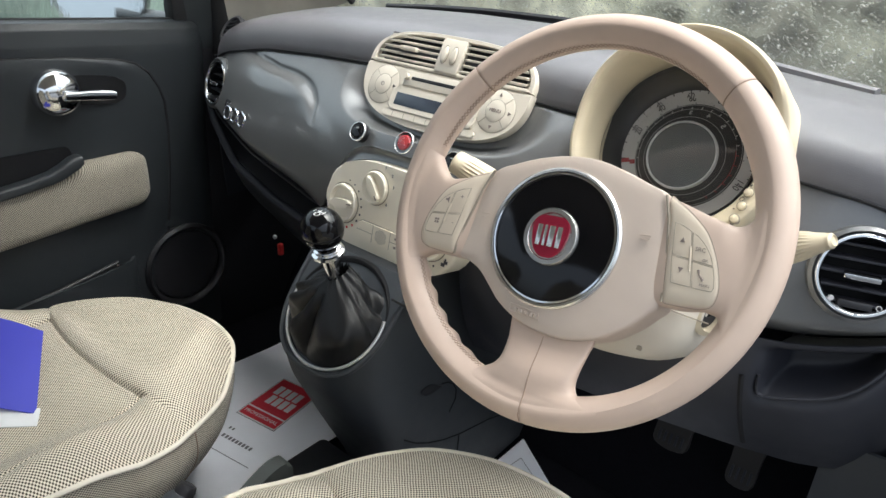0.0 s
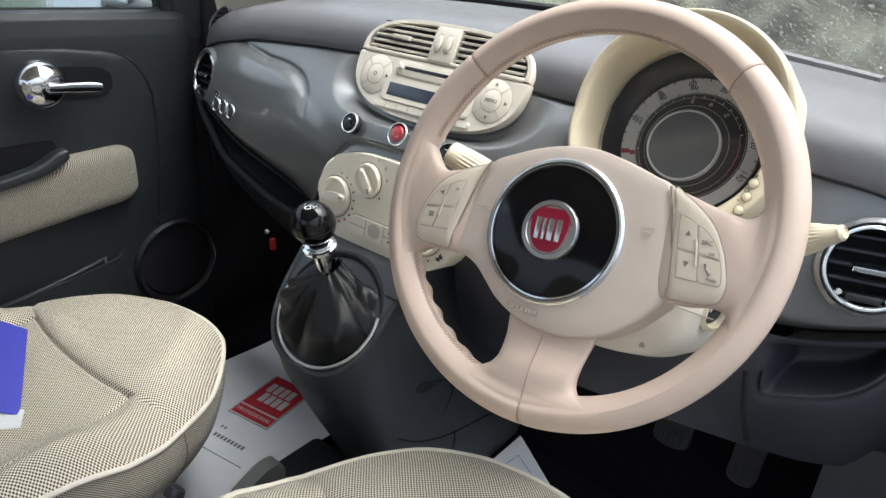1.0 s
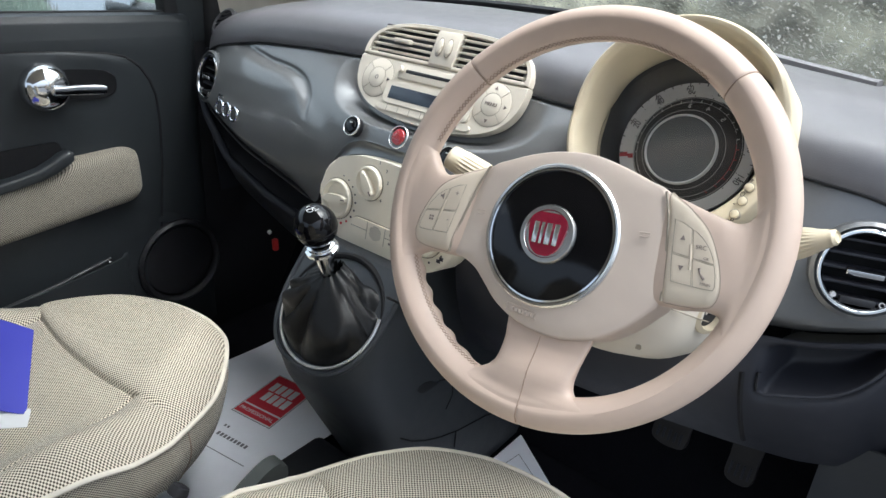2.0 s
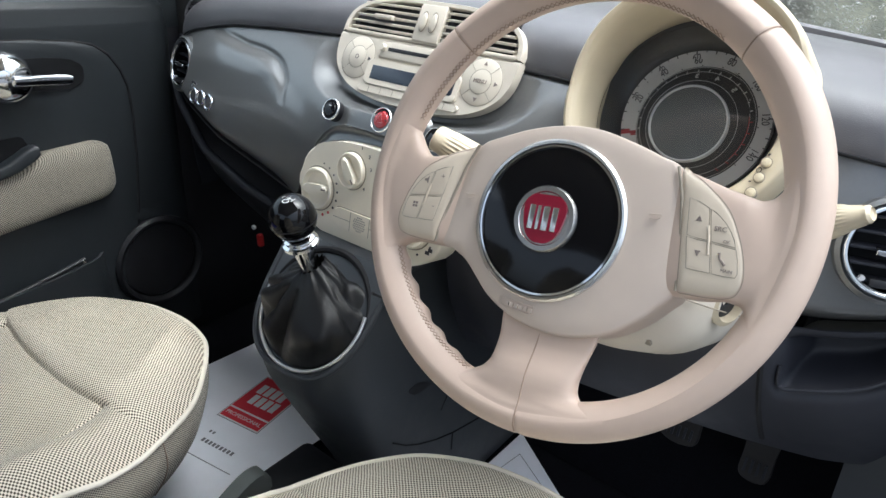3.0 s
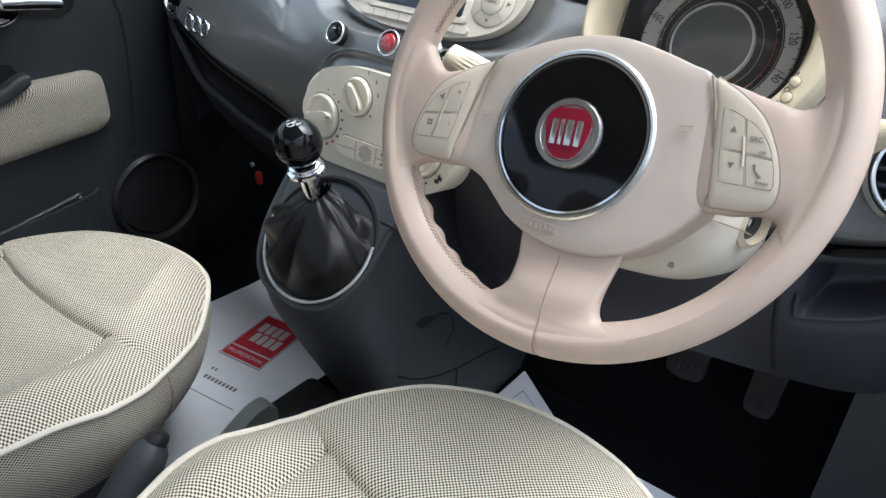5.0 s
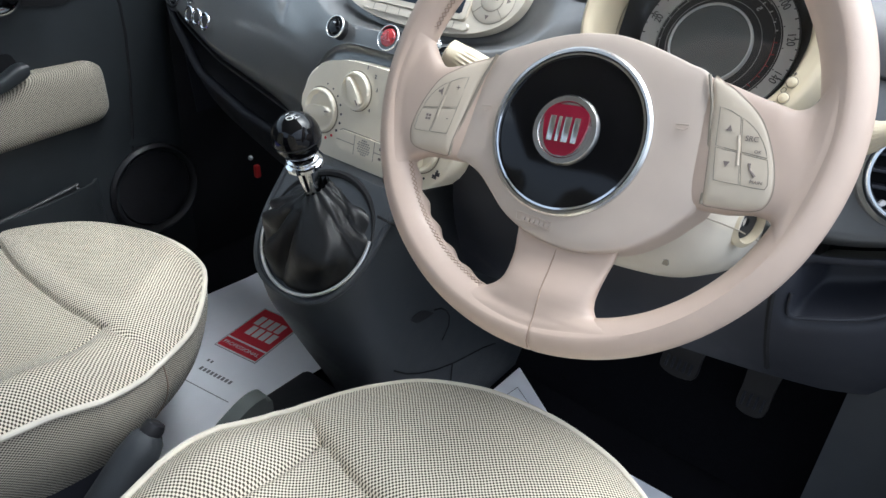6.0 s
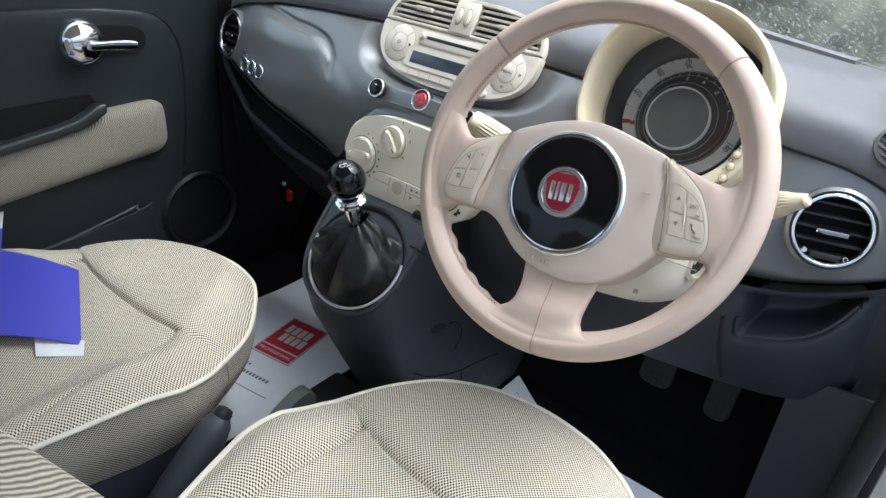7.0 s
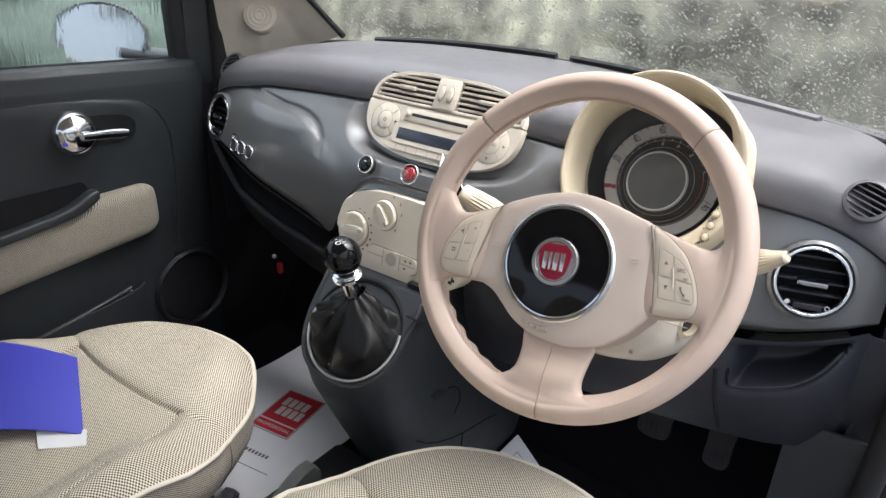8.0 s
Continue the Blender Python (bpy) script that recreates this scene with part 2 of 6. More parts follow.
def prism(outline, z0, z1, m=Matrix(), bevel=0.0, seg=2):
    bm = bmesh.new()
    lo = [bm.verts.new((x, y, z0)) for x, y in outline]
    hi = [bm.verts.new((x, y, z1)) for x, y in outline]
    n = len(lo)
    for i in range(n):
        bm.faces.new((lo[i], lo[(i + 1) % n], hi[(i + 1) % n], hi[i]))
    bm.faces.new(lo)
    top = bm.faces.new(hi)
    if bevel:
        bmesh.ops.bevel(bm, geom=list(top.edges), offset=bevel, segments=seg, profile=0.5, affect="EDGES")
    bm.transform(m)
    return bm


def rbox(x0, x1, y0, y1, z0, z1, bevel=0.004, m=Matrix(), seg=2):
    bm = bmesh.new()
    bmesh.ops.create_cube(bm, size=1)
    bm.transform(Matrix.Translation(((x0 + x1) / 2, (y0 + y1) / 2, (z0 + z1) / 2)) @ Matrix.Diagonal((x1 - x0, y1 - y0, z1 - z0, 1)))
    if bevel:
        bmesh.ops.bevel(bm, geom=bm.edges[:], offset=bevel, segments=seg, profile=0.5, affect="EDGES")
    bm.transform(m)
    return bm


def rrect(w, h, r, cx=0.0, cy=0.0, k=6):
    out = []
    for sx, sy, a0 in ((1, 1, 0), (-1, 1, 90), (-1, -1, 180), (1, -1, 270)):
        for i in range(k + 1):
            a = radians(a0 + 90 * i / k)
            out.append((cx + sx * (w / 2 - r) + r * math.cos(a), cy + sy * (h / 2 - r) + r * math.sin(a)))
    return out


def oval(rx, ry, cx=0.0, cy=0.0, n=32, p=2.0):
    out = []
    for i in range(n):
        c, s = math.cos(2 * math.pi * i / n), math.sin(2 * math.pi * i / n)
        out.append((cx + rx * math.copysign(abs(c) ** (2 / p), c), cy + ry * math.copysign(abs(s) ** (2 / p), s)))
    return out


def joined(*bms):
    out = bmesh.new()
    for b in bms:
        me = bpy.data.meshes.new("tmp")
        b.to_mesh(me)
        out.from_mesh(me)
        bpy.data.meshes.remove(me)
        b.free()
    return out


def lettering(text, size, m, depth=0.0004):
    cu = bpy.data.curves.new("text", "FONT")
    cu.body, cu.size, cu.extrude, cu.align_x, cu.align_y = text, size, depth, "CENTER", "CENTER"
    ob = bpy.data.objects.new("text", cu)
    me = bpy.data.meshes.new_from_object(ob)
    bm = bmesh.new()
    bm.from_mesh(me)
    bm.transform(m)
    bpy.data.objects.remove(ob)
    bpy.data.meshes.remove(me)
    bpy.data.curves.remove(cu)
    return bm


def basis(origin, x, y):
    """A frame with the given x and y directions (z = x cross y)."""
    x, y = Vector(x).normalized(), Vector(y)
    z = x.cross(y).normalized()
    y = z.cross(x)
    return Matrix.Translation(origin) @ Matrix((x, y, z)).transposed().to_4x4()


def closed_curve(pts, n):
    out, k = [], len(pts)
    for i in range(n):
        t = i / n * k
        j, f = int(t), t - int(t)
        p0, p1, p2, p3 = (pts[(j + d) % k] for d in (-1, 0, 1, 2))
        out.append(tuple(0.5 * (2 * p1[c] + (p2[c] - p0[c]) * f + (2 * p0[c] - 5 * p1[c] + 4 * p2[c] - p3[c]) * f * f + (3 * p1[c] - p0[c] - 3 * p2[c] + p3[c]) * f ** 3) for c in (0, 1)))
    return out


def lerp(xs, ys, x):
    return float(np.interp(x, xs, ys))


def spline(ys):
    """A soft curve through evenly spaced values; takes 0 to 1."""
    n = len(ys) - 1
    def at(t):
        k = min(n - 1e-6, max(0.0, t * n))
        i, f = int(k), k - int(k)
        p0, p1, p2, p3 = (ys[min(n, max(0, i + d))] for d in (-1, 0, 1, 2))
        return 0.5 * (2 * p1 + (p2 - p0) * f + (2 * p0 - 5 * p1 + 4 * p2 - p3) * f * f + (3 * p1 - p0 - 3 * p2 + p3) * f ** 3)
    return at


def smoothed(xs, ys):
    """A soft curve through the values, as a function."""
    gx = np.linspace(xs[0], xs[-1], 241)
    gy = np.interp(gx, xs, ys)
    for _ in range(14):
        gy = np.concatenate(([gy[0]], (gy[:-2] + gy[1:-1] + gy[2:]) / 3, [gy[-1]]))
    return lambda x: float(np.interp(x, gx, gy))

# ---------------------------------------------------------------- car shell, floor, glass
solid("ground", grid(lambda u, v: Vector(((u - 0.5) * 240, (v - 0.5) * 240, -0.33)), 24, 24), ASPHALT, "wet dark asphalt ground round the car", "ground", "structure")


def hedge(u, v):
    x = -9 + 18 * u
    z = -0.33 + 3.4 * v
    return Vector((x, 4.6 + 0.5 * v + 0.35 * noise.noise(Vector((x * 0.9, z * 1.3, 2))) + 0.12 * noise.noise(Vector((x * 4, z * 4, 5))), z))


solid("hedge", thick(grid(hedge, 120, 40), 0.3), HEDGE, "pale mottled hedge in front of the parked car", "hedge", "structure")
solid("bank", thick(grid(lambda u, v: Vector((-5.2 - 0.6 * v + 0.4 * noise.noise(Vector((u * 14, v * 4, 9))), -6 + 12 * u, -0.33 + 1.7 * v)), 80, 20), 0.3), BANK, "low green bank beside the parked car", "hedge", "structure")

solid("floor", rbox(-0.7, 0.7, -1.3, 0.75, -0.06, -0.012, 0.004), CARPET, "black carpeted car floor", "floor", "structure")
solid("tunnel", loft([[Vector((w * c, y, -0.015 + h * s)) for c, s in ((-1, 0), (-0.92, 0.7), (-0.7, 1), (0.7, 1), (0.92, 0.7), (1, 0))] for y, w, h in ((-1.2, 0.1, 0.12), (-0.3, 0.1, 0.12), (0.1, 0.078, 0.11), (0.6, 0.08, 0.2))]), CARPET, "black carpeted transmission tunnel", "floor", "structure")
solid("firewall", thick(grid(lambda u, v: Vector((-0.7 + 1.4 * u, 0.42 + 0.25 * math.sin(v * math.pi / 2), -0.02 + 0.65 * v)), 20, 12), 0.02), CARPET, "black carpeted bulkhead of the footwells", "wall", "structure")
solid("roof", thick(grid(lambda u, v: Vector((-0.62 + 1.22 * u, -1.3 + 1.38 * v, 1.17 + 0.06 * math.sin(math.pi * u) - 0.05 * (v - 0.5) ** 2)), 20, 16), 0.03), HEADLINER, "beige cloth headliner of the car", "ceiling", "structure")
solid("rear_wall", rbox(-0.7, 0.7, -1.34, -1.3, -0.05, 0.72, 0.01), DARK, "dark rear wall of the cabin", "wall", "structure")
solid("footwell_side", rbox(-0.69, -0.662, 0.2, 0.8, -0.06, 0.66, 0.006), DARKER, "black side panel of the passenger footwell", "wall", "structure")
solid("footwell_side_right", rbox(0.69, 0.71, 0.3, 0.8, -0.06, 0.66, 0.006), DARKER, "black side panel of the driver's footwell", "wall", "structure")
solid("side_wall_left", rbox(-0.72, -0.68, -1.3, -0.62, -0.06, 0.74, 0.01), DARK, "dark trim behind the passenger door", "wall", "structure")
solid("sill_right", rbox(0.66, 0.76, -1.3, 0.45, -0.2, 0.03, 0.02), BODY, "grey painted sill under the open driver's door", "sill", "structure")


def wind(u, v):
    x = -0.62 + 1.24 * u
    bow = (1 - (x / 0.62) ** 2)
    return Vector((x * (1 - 0.1 * v), 0.45 + 0.15 * bow - 0.42 * v, 0.715 + 0.02 * bow + 0.42 * v))


WS = solid("windscreen", thick(grid(wind, 40, 24), 0.005), GLASS, "wet laminated windscreen covered with rain drops", "windscreen", "structure")
WS.visible_shadow = False
# rain drops standing on the outside of the windscreen
drops = bmesh.new()
rng = random.Random(4)
wind_n = Vector((0, 0.7, 0.7)).normalized()
for _ in range(13000):
    u, v = rng.uniform(0.12, 0.98), rng.random() ** 1.3 * 0.62
    c = wind(u, v) + wind_n * 0.0055
    r = rng.choice((0.0005, 0.0006, 0.0007, 0.0009, 0.001, 0.0013, 0.0019)) * rng.uniform(0.7, 1.2)
    f = Vector((1, 0, 0)); g = wind_n.cross(f)
    long = rng.uniform(0.9, 1.35)
    ringv = [drops.verts.new(c + f * r * math.cos(a) + g * r * long * math.sin(a)) for a in (i * math.pi / 3 for i in range(6))]
    mid = [drops.verts.new(c + wind_n * r * 0.55 + (f * math.cos(a) + g * long * math.sin(a)) * r * 0.65) for a in (i * math.pi / 3 for i in range(6))]
    top = drops.verts.new(c + wind_n * r * 0.85)
    for i in range(6):
        drops.faces.new((ringv[i], ringv[(i + 1) % 6], mid[(i + 1) % 6], mid[i]))
        drops.faces.new((mid[i], mid[(i + 1) % 6], top))
    drops.faces.new(ringv[::-1])
RD = solid("rain_drops", drops, WATER, "rain drops standing on the windscreen", "water drops", "stuff")
RD.visible_shadow = False

# black edge of the glass
solid("windscreen_seal", joined(tube([wind(i / 40, 0.0) + Vector((0, -0.004, -0.004)) for i in range(41)], 0.0055, 8), *[tube([wind(u, i / 20) + Vector((s * 0.004, 0, 0)) for i in range(21)], 0.014, 8) for u, s in ((0.0, 1), (1.0, -1))]), RUBBER, "black rubber edge of the windscreen", "seal", "structure")

# passenger-side A pillar with its tweeter
def pillar(u, v):
    lo = [Vector((-0.642, 0.312, 0.655)), Vector((-0.63, 0.35, 0.66)), Vector((-0.6, 0.40, 0.685)), Vector((-0.55, 0.45, 0.71)), Vector((-0.47, 0.485, 0.735))]
    hi = [Vector((-0.605, 0.23, 1.18)), Vector((-0.59, 0.18, 1.16)), Vector((-0.575, 0.14, 1.16)), Vector((-0.56, 0.10, 1.16)), Vector((-0.545, 0.07, 1.16))]
    i = min(int(u * 4), 3)
    f = u * 4 - i
    a, b = lo[i].lerp(lo[i + 1], f), hi[i].lerp(hi[i + 1], f)
    p = a.lerp(b, v)
    p.x += 0.02 * math.sin(math.pi * u) * (1 - v)
    return p


solid("pillar_trim", thick(grid(pillar, 24, 24), 0.012), HEADLINER, "beige moulded trim of the windscreen pillar", "pillar", "structure")
tw = basis((-0.567, 0.35, 0.779), (0.68, 0.73, 0), (-0.219, 0.204, 0.953))
solid("pillar_edge", tube([pillar(1.0, i / 20) + Vector((0.004, 0.004, 0)) for i in range(21)], 0.007, 8), RUBBER, "black edge between pillar trim and windscreen", "seal", "structure")
twt = thing("tweeter", (-0.592, 0.375, 0.775), "round beige tweeter grille on the windscreen pillar", "speaker")
hous = part("housing", lathe(((0.034, -0.05), (0.034, 0.002), (0.031, 0.006), (0.027, 0.0065), (0.001, 0.0065)), tw, 40), HEADLINER, twt)
for r in (0.009, 0.017, 0.025):
    part("grille_ring", ring([(r + 0.0025 * math.cos(a), 0.0066 + 0.0025 * math.sin(a)) for a in (i * math.pi / 3 for i in range(6))], tw, 40), HEADLINER, hous)

# ---------------------------------------------------------------- dashboard
seam_z = smoothed((-0.67, -0.64, -0.61, -0.55, -0.42, -0.28, -0.17, 0, 0.2, 0.475, 0.55, 0.6, 0.64, 0.67), (0.56, 0.595, 0.63, 0.652, 0.676, 0.686, 0.691, 0.693, 0.687, 0.669, 0.663, 0.645, 0.61, 0.57))
seam_y = smoothed((-0.67, -0.6, -0.5, 0.5, 0.6, 0.67), (0.30, 0.252, 0.24, 0.24, 0.252, 0.30))
dash = thing("dashboard", (0, 0.4, 0.6), "grey car dashboard with a metallic painted fascia panel", "dashboard")


POD = basis((0.345, 0.262, 0.662), (1, 0, 0), (0, math.sin(radians(28.67)), math.cos(radians(28.67))))


def clear_pod(p):
    """Keeps the dashboard skin out of the round opening of the instrument pod."""
    q = POD.inverted() @ p
    r = math.hypot(q.x, q.y)
    if r < 0.116 and q.z > -0.045:
        k = min(1.0, (0.116 - r) / 0.006)
        q.z += (-0.045 - q.z) * k
        return POD @ q
    return p


RPF = basis((0.002, 0.2155, 0.672), (1, 0, 0), (0, 0.485, 0.874))


def clear_radio(p):
    """A dished recess round the stereo panel."""
    q = RPF.inverted() @ p
    y = q.y - 0.026
    e = ((abs(q.x) / 0.150) ** 3 + (abs(y) / 0.079) ** 3) ** (1 / 3)
    k = min(1.0, max(0.0, (1.27 - e) / 0.21))
    k = 0.7 * k + 0.3 * k * k * (3 - 2 * k)
    if k > 0 and q.z > -0.013:
        q.z += (-0.013 - q.z) * k
        return RPF @ q
    return p


pad_y = spline((0, 0.001, 0.008, 0.024, 0.05, 0.085, 0.13, 0.18, 0.23, 0.28, 0.34, 0.40))
pad_z = spline((0, 0.012, 0.031, 0.045, 0.0535, 0.058, 0.0605, 0.06, 0.057, 0.052, 0.043, 0.03))

VENTS = (((0.558, 0.221, 0.597), (1, 0.32, 0.0), (0, 0.3, 0.95)), ((-0.557, 0.222, 0.594), (1, -0.2, 0.0), (0, 0.3, 0.95)))


def clear_vents(p):
    """Sinks the fascia behind the cups of the round vents."""
    for at, xd, yd in VENTS:
        m = basis(at, xd, yd)
        q = m.inverted() @ p
        r = math.hypot(q.x, q.y)
        if r < 0.0465 and -0.038 < q.z < 0.06:
            q.z += (-0.038 - q.z) * min(1.0, (0.0465 - r) / 0.004)
            return m @ q
    return p


def pad(u, v):
    x = -0.66 + 1.32 * u
    s, y0 = seam_z(x), seam_y(x)
    return clear_pod(Vector((x, y0 + pad_y(v), s + pad_z(v))))


part("upper_pad", thick(grid(pad, 220, 56), 0.004), PAD, dash, "soft grey textured top pad")
bz = smoothed((-0.64, -0.6, -0.55, -0.5, -0.43, -0.382, -0.259, -0.175, -0.152, -0.128, -0.1, -0.06, 0, 0.06, 0.1, 0.128, 0.152, 0.175, 0.26, 0.38, 0.48, 0.52, 0.6, 0.64), (0.555, 0.545, 0.545, 0.54, 0.522, 0.507, 0.482, 0.465, 0.485, 0.55, 0.592, 0.606, 0.609, 0.606, 0.592, 0.55, 0.485, 0.465, 0.48, 0.495, 0.508, 0.51, 0.53, 0.54))
by = smoothed((-0.64, -0.6, -0.55, -0.5, -0.43, -0.38, -0.26, -0.175, -0.1, 0, 0.1, 0.175, 0.26, 0.38, 0.48, 0.55, 0.6, 0.64), (0.27, 0.23, 0.2, 0.18, 0.165, 0.158, 0.152, 0.146, 0.138, 0.138, 0.138, 0.146, 0.155, 0.17, 0.19, 0.21, 0.23, 0.27))

low_z = smoothed((-0.64, -0.6, -0.55, -0.5, -0.43, -0.382, -0.259, -0.175, 0.175, 0.26, 0.38, 0.48, 0.52, 0.6, 0.64), (0.555, 0.545, 0.545, 0.54, 0.522, 0.507, 0.482, 0.465, 0.465, 0.48, 0.495, 0.508, 0.51, 0.53, 0.54))
belly = smoothed((-0.64, -0.6, -0.43, -0.25, -0.15, 0, 0.15, 0.25, 0.43, 0.6, 0.64), (0.004, 0.006, 0.02, 0.04, 0.07, 0.105, 0.07, 0.04, 0.02, 0.006, 0.004))


def fascia(u, v):
    x = -0.635 + 1.27 * u
    t = Vector((x, seam_y(x) + 0.002, seam_z(x) - 0.002))
    b = Vector((x, by(x), low_z(x)))
    m = (t + b) / 2 + Vector((0, -belly(x), 0.72 * belly(x)))
    # the curve stops at the lower edge, which arches over the climate panel
    A, B, C = t.z - 2 * m.z + b.z, 2 * (m.z - t.z), t.z - bz(x)
    if bz(x) > b.z + 0.0005:
        v *= (-B - math.sqrt(max(0.0, B * B - 4 * A * C))) / (2 * A) if abs(A) > 1e-6 else -C / B
    p = t * (1 - v) ** 2 + m * 2 * v * (1 - v) + b * v * v
    # raised lid of the glovebox
    e = (max(0.0, x + 0.40) / 0.185) ** 4 + (max(0.0, p.z - 0.50) / (0.148 + 0.1 * max(0.0, -0.36 - x))) ** 4
    soft = 0.075 + 2.6 * min(1.0, max(0.0, (0.628 - p.z) / 0.07)) ** 1.5
    p.y += 0.022 * max(0.0, (v - 0.86) / 0.14) ** 2 * (1 - math.exp(-(x / 0.2) ** 6))
    g = 1 / (1 + math.exp(min(50.0, (e - 1) / soft))) / (1 + math.exp(-(x + 0.45) / 0.025))
    g -= 0.45 * math.exp(-((e - 1.18) / 0.16) ** 2) * max(0.0, 1 - soft) / (1 + math.exp(-(x + 0.45) / 0.025))
    return clear_vents(clear_radio(clear_pod(p + Vector((0, -0.011, 0.004)) * g)))


part("fascia_panel", thick(grid(fascia, 520, 96), 0.003), PAINT, dash, "glossy grey metallic fascia panel")
part("fascia_seam", tube([clear_pod(Vector((x, seam_y(x) - 0.001, seam_z(x) - 0.0005))) for x in (-0.63 + 1.26 * i / 120 for i in range(121))], 0.0016, 6), SEAM, dash)
# open shelf below the passenger fascia, its lip and the lower panel
lipz = smoothed((-0.64, -0.6, -0.56, -0.48, -0.363, -0.268, -0.18, -0.1), (0.56, 0.545, 0.523, 0.458, 0.419, 0.403, 0.39, 0.38))
lipy = smoothed((-0.64, -0.56, -0.48, -0.1), (0.25, 0.21, 0.195, 0.19))
part("shelf_back", thick(grid(lambda u, v: Vector((-0.64 + 0.54 * u, lerp((0, 0.4, 1), (by(-0.64 + 0.54 * u) + 0.006, 0.34, lipy(-0.64 + 0.54 * u) + 0.004), v), lerp((0, 0.4, 1), (bz(-0.64 + 0.54 * u) + 0.004, bz(-0.64 + 0.54 * u) - 0.02, lipz(-0.64 + 0.54 * u) - 0.004), v))), 60, 12), 0.003), DARKER, dash, "black lining of the open shelf")
part("shelf_lip", tube([Vector((x, lipy(x), lipz(x))) for x in (-0.64 + 0.54 * i / 60 for i in range(61))], 0.008, 10), DARK, dash)
part("lower_panel", thick(grid(lambda u, v: Vector((-0.64 + 0.54 * u, lipy(-0.64 + 0.54 * u) + 0.002 + 0.17 * v ** 1.5, lipz(-0.64 + 0.54 * u) - 0.004 - 0.2 * v)), 60, 10), 0.004), DARKER, dash)
for s in (-1, 1):
    part("end_cap", thick(grid(lambda u, v, s=s: Vector((s * (0.637 + 0.012 * math.sin(math.pi * v)), 0.27 + 0.3 * u, 0.33 + 0.3 * v)), 6, 8), 0.004), DARK, dash)
# demister slots along the windscreen and the trim strip
part("demister_slot", tube([Vector((x, 0.505 + 0.045 * (1 - (x / 0.5) ** 2), seam_z(x) + 0.055 - 0.004 * abs(x))) for x in (-0.4 + 0.42 * i / 30 for i in range(31))], 0.0055, 6, flat=1.4), DARKER, dash)
part("demister_slot", tube([Vector((x, 0.505 + 0.045 * (1 - (x / 0.5) ** 2), seam_z(x) + 0.055)) for x in (0.05 + 0.24 * i / 30 for i in range(31))], 0.0055, 6, flat=1.4), DARKER, dash)
part("edge_strip", loft([[Vector((x + 0.002 * c, 0.517 - 0.036 * ((x - 0.32) / 0.165) ** 0.7 + 0.0075 * c, seam_z(x) + 0.0585 + 0.0045 * h)) for c, h in ((-1, -0.8), (-0.9, 0.6), (-0.4, 1), (0.5, 1), (1, 0.4), (1, -0.8))] for x in (0.32 + 0.165 * i / 24 for i in range(25))]), PAD, dash, "raised grey edge strip")

# driver's knee panel with its open pocket
def knee(u, v):
    x = 0.12 + 0.55 * u
    z = lerp((0, 1), (bz(x) - 0.004 if x < 0.63 else 0.53, 0.335 + 0.12 * max(0, x - 0.55)), v)
    y = by(min(x, 0.63)) + 0.004 + 0.02 * math.sin(math.pi * v) * -1 + 0.035 * v
    k = max(0.0, (x - 0.503) / 0.107)
    low = 0.436 + 0.028 * k + 0.046 * k ** 5
    inside = 1 / (1 + math.exp(-(z - low) / 0.004)) / (1 + math.exp((z - (bz(min(x, 0.63)) - 0.016)) / 0.002)) / (1 + math.exp(-(x - 0.503) / 0.003)) / (1 + math.exp((x - 0.628) / 0.003))
    return Vector((x, y + 0.065 * inside, z))


part("knee_panel", thick(grid(knee, 200, 76), 0.003), DARK, dash, "charcoal knee panel with an open pocket")
lip_pts = [(0.4985, 0.462), (0.4992, 0.447), (0.5015, 0.4385), (0.507, 0.4355)] + [(0.503 + 0.107 * k, 0.4345 + 0.028 * k + 0.046 * k ** 5) for k in (i / 14 for i in range(2, 15))]


def knee_at(x, z):
    """A point of the knee panel's face, just outside the pocket."""
    hi, lo = bz(min(x, 0.63)) - 0.004, 0.335 + 0.12 * max(0, x - 0.55)
    v = (hi - z) / (hi - lo)
    return Vector((x, by(min(x, 0.63)) + 0.003 - 0.02 * math.sin(math.pi * v) + 0.035 * v, z))


part("pocket_lip", tube([knee_at(x, z) for x, z in lip_pts], 0.0022, 8), DARK, dash)
part("panel_seam", tube([knee_at(0.4825 + 0.0135 * i / 14, 0.458 - 0.11 * i / 14) + Vector((0, -0.001, 0)) for i in range(15)], 0.0032, 6), SEAM, dash)
part("kick_panel", thick(grid(lambda u, v: Vector((0.575 + 0.11 * u, 0.275 - 0.02 * u - 0.02 * v, 0.37 + 0.02 * u - 0.39 * v)), 8, 12), 0.006), CONSOLE, dash, "grey kick panel beside the pedals")
solid("door_seal", tube([(0.69, 0.27, 0.75), (0.685, 0.255, 0.55), (0.68, 0.235, 0.35), (0.67, 0.2, 0.12), (0.66, 0.1, 0.02), (0.66, -0.6, 0.02)], 0.016, 10), RUBBER, "black rubber seal of the open driver's door", "door seal", "structure")


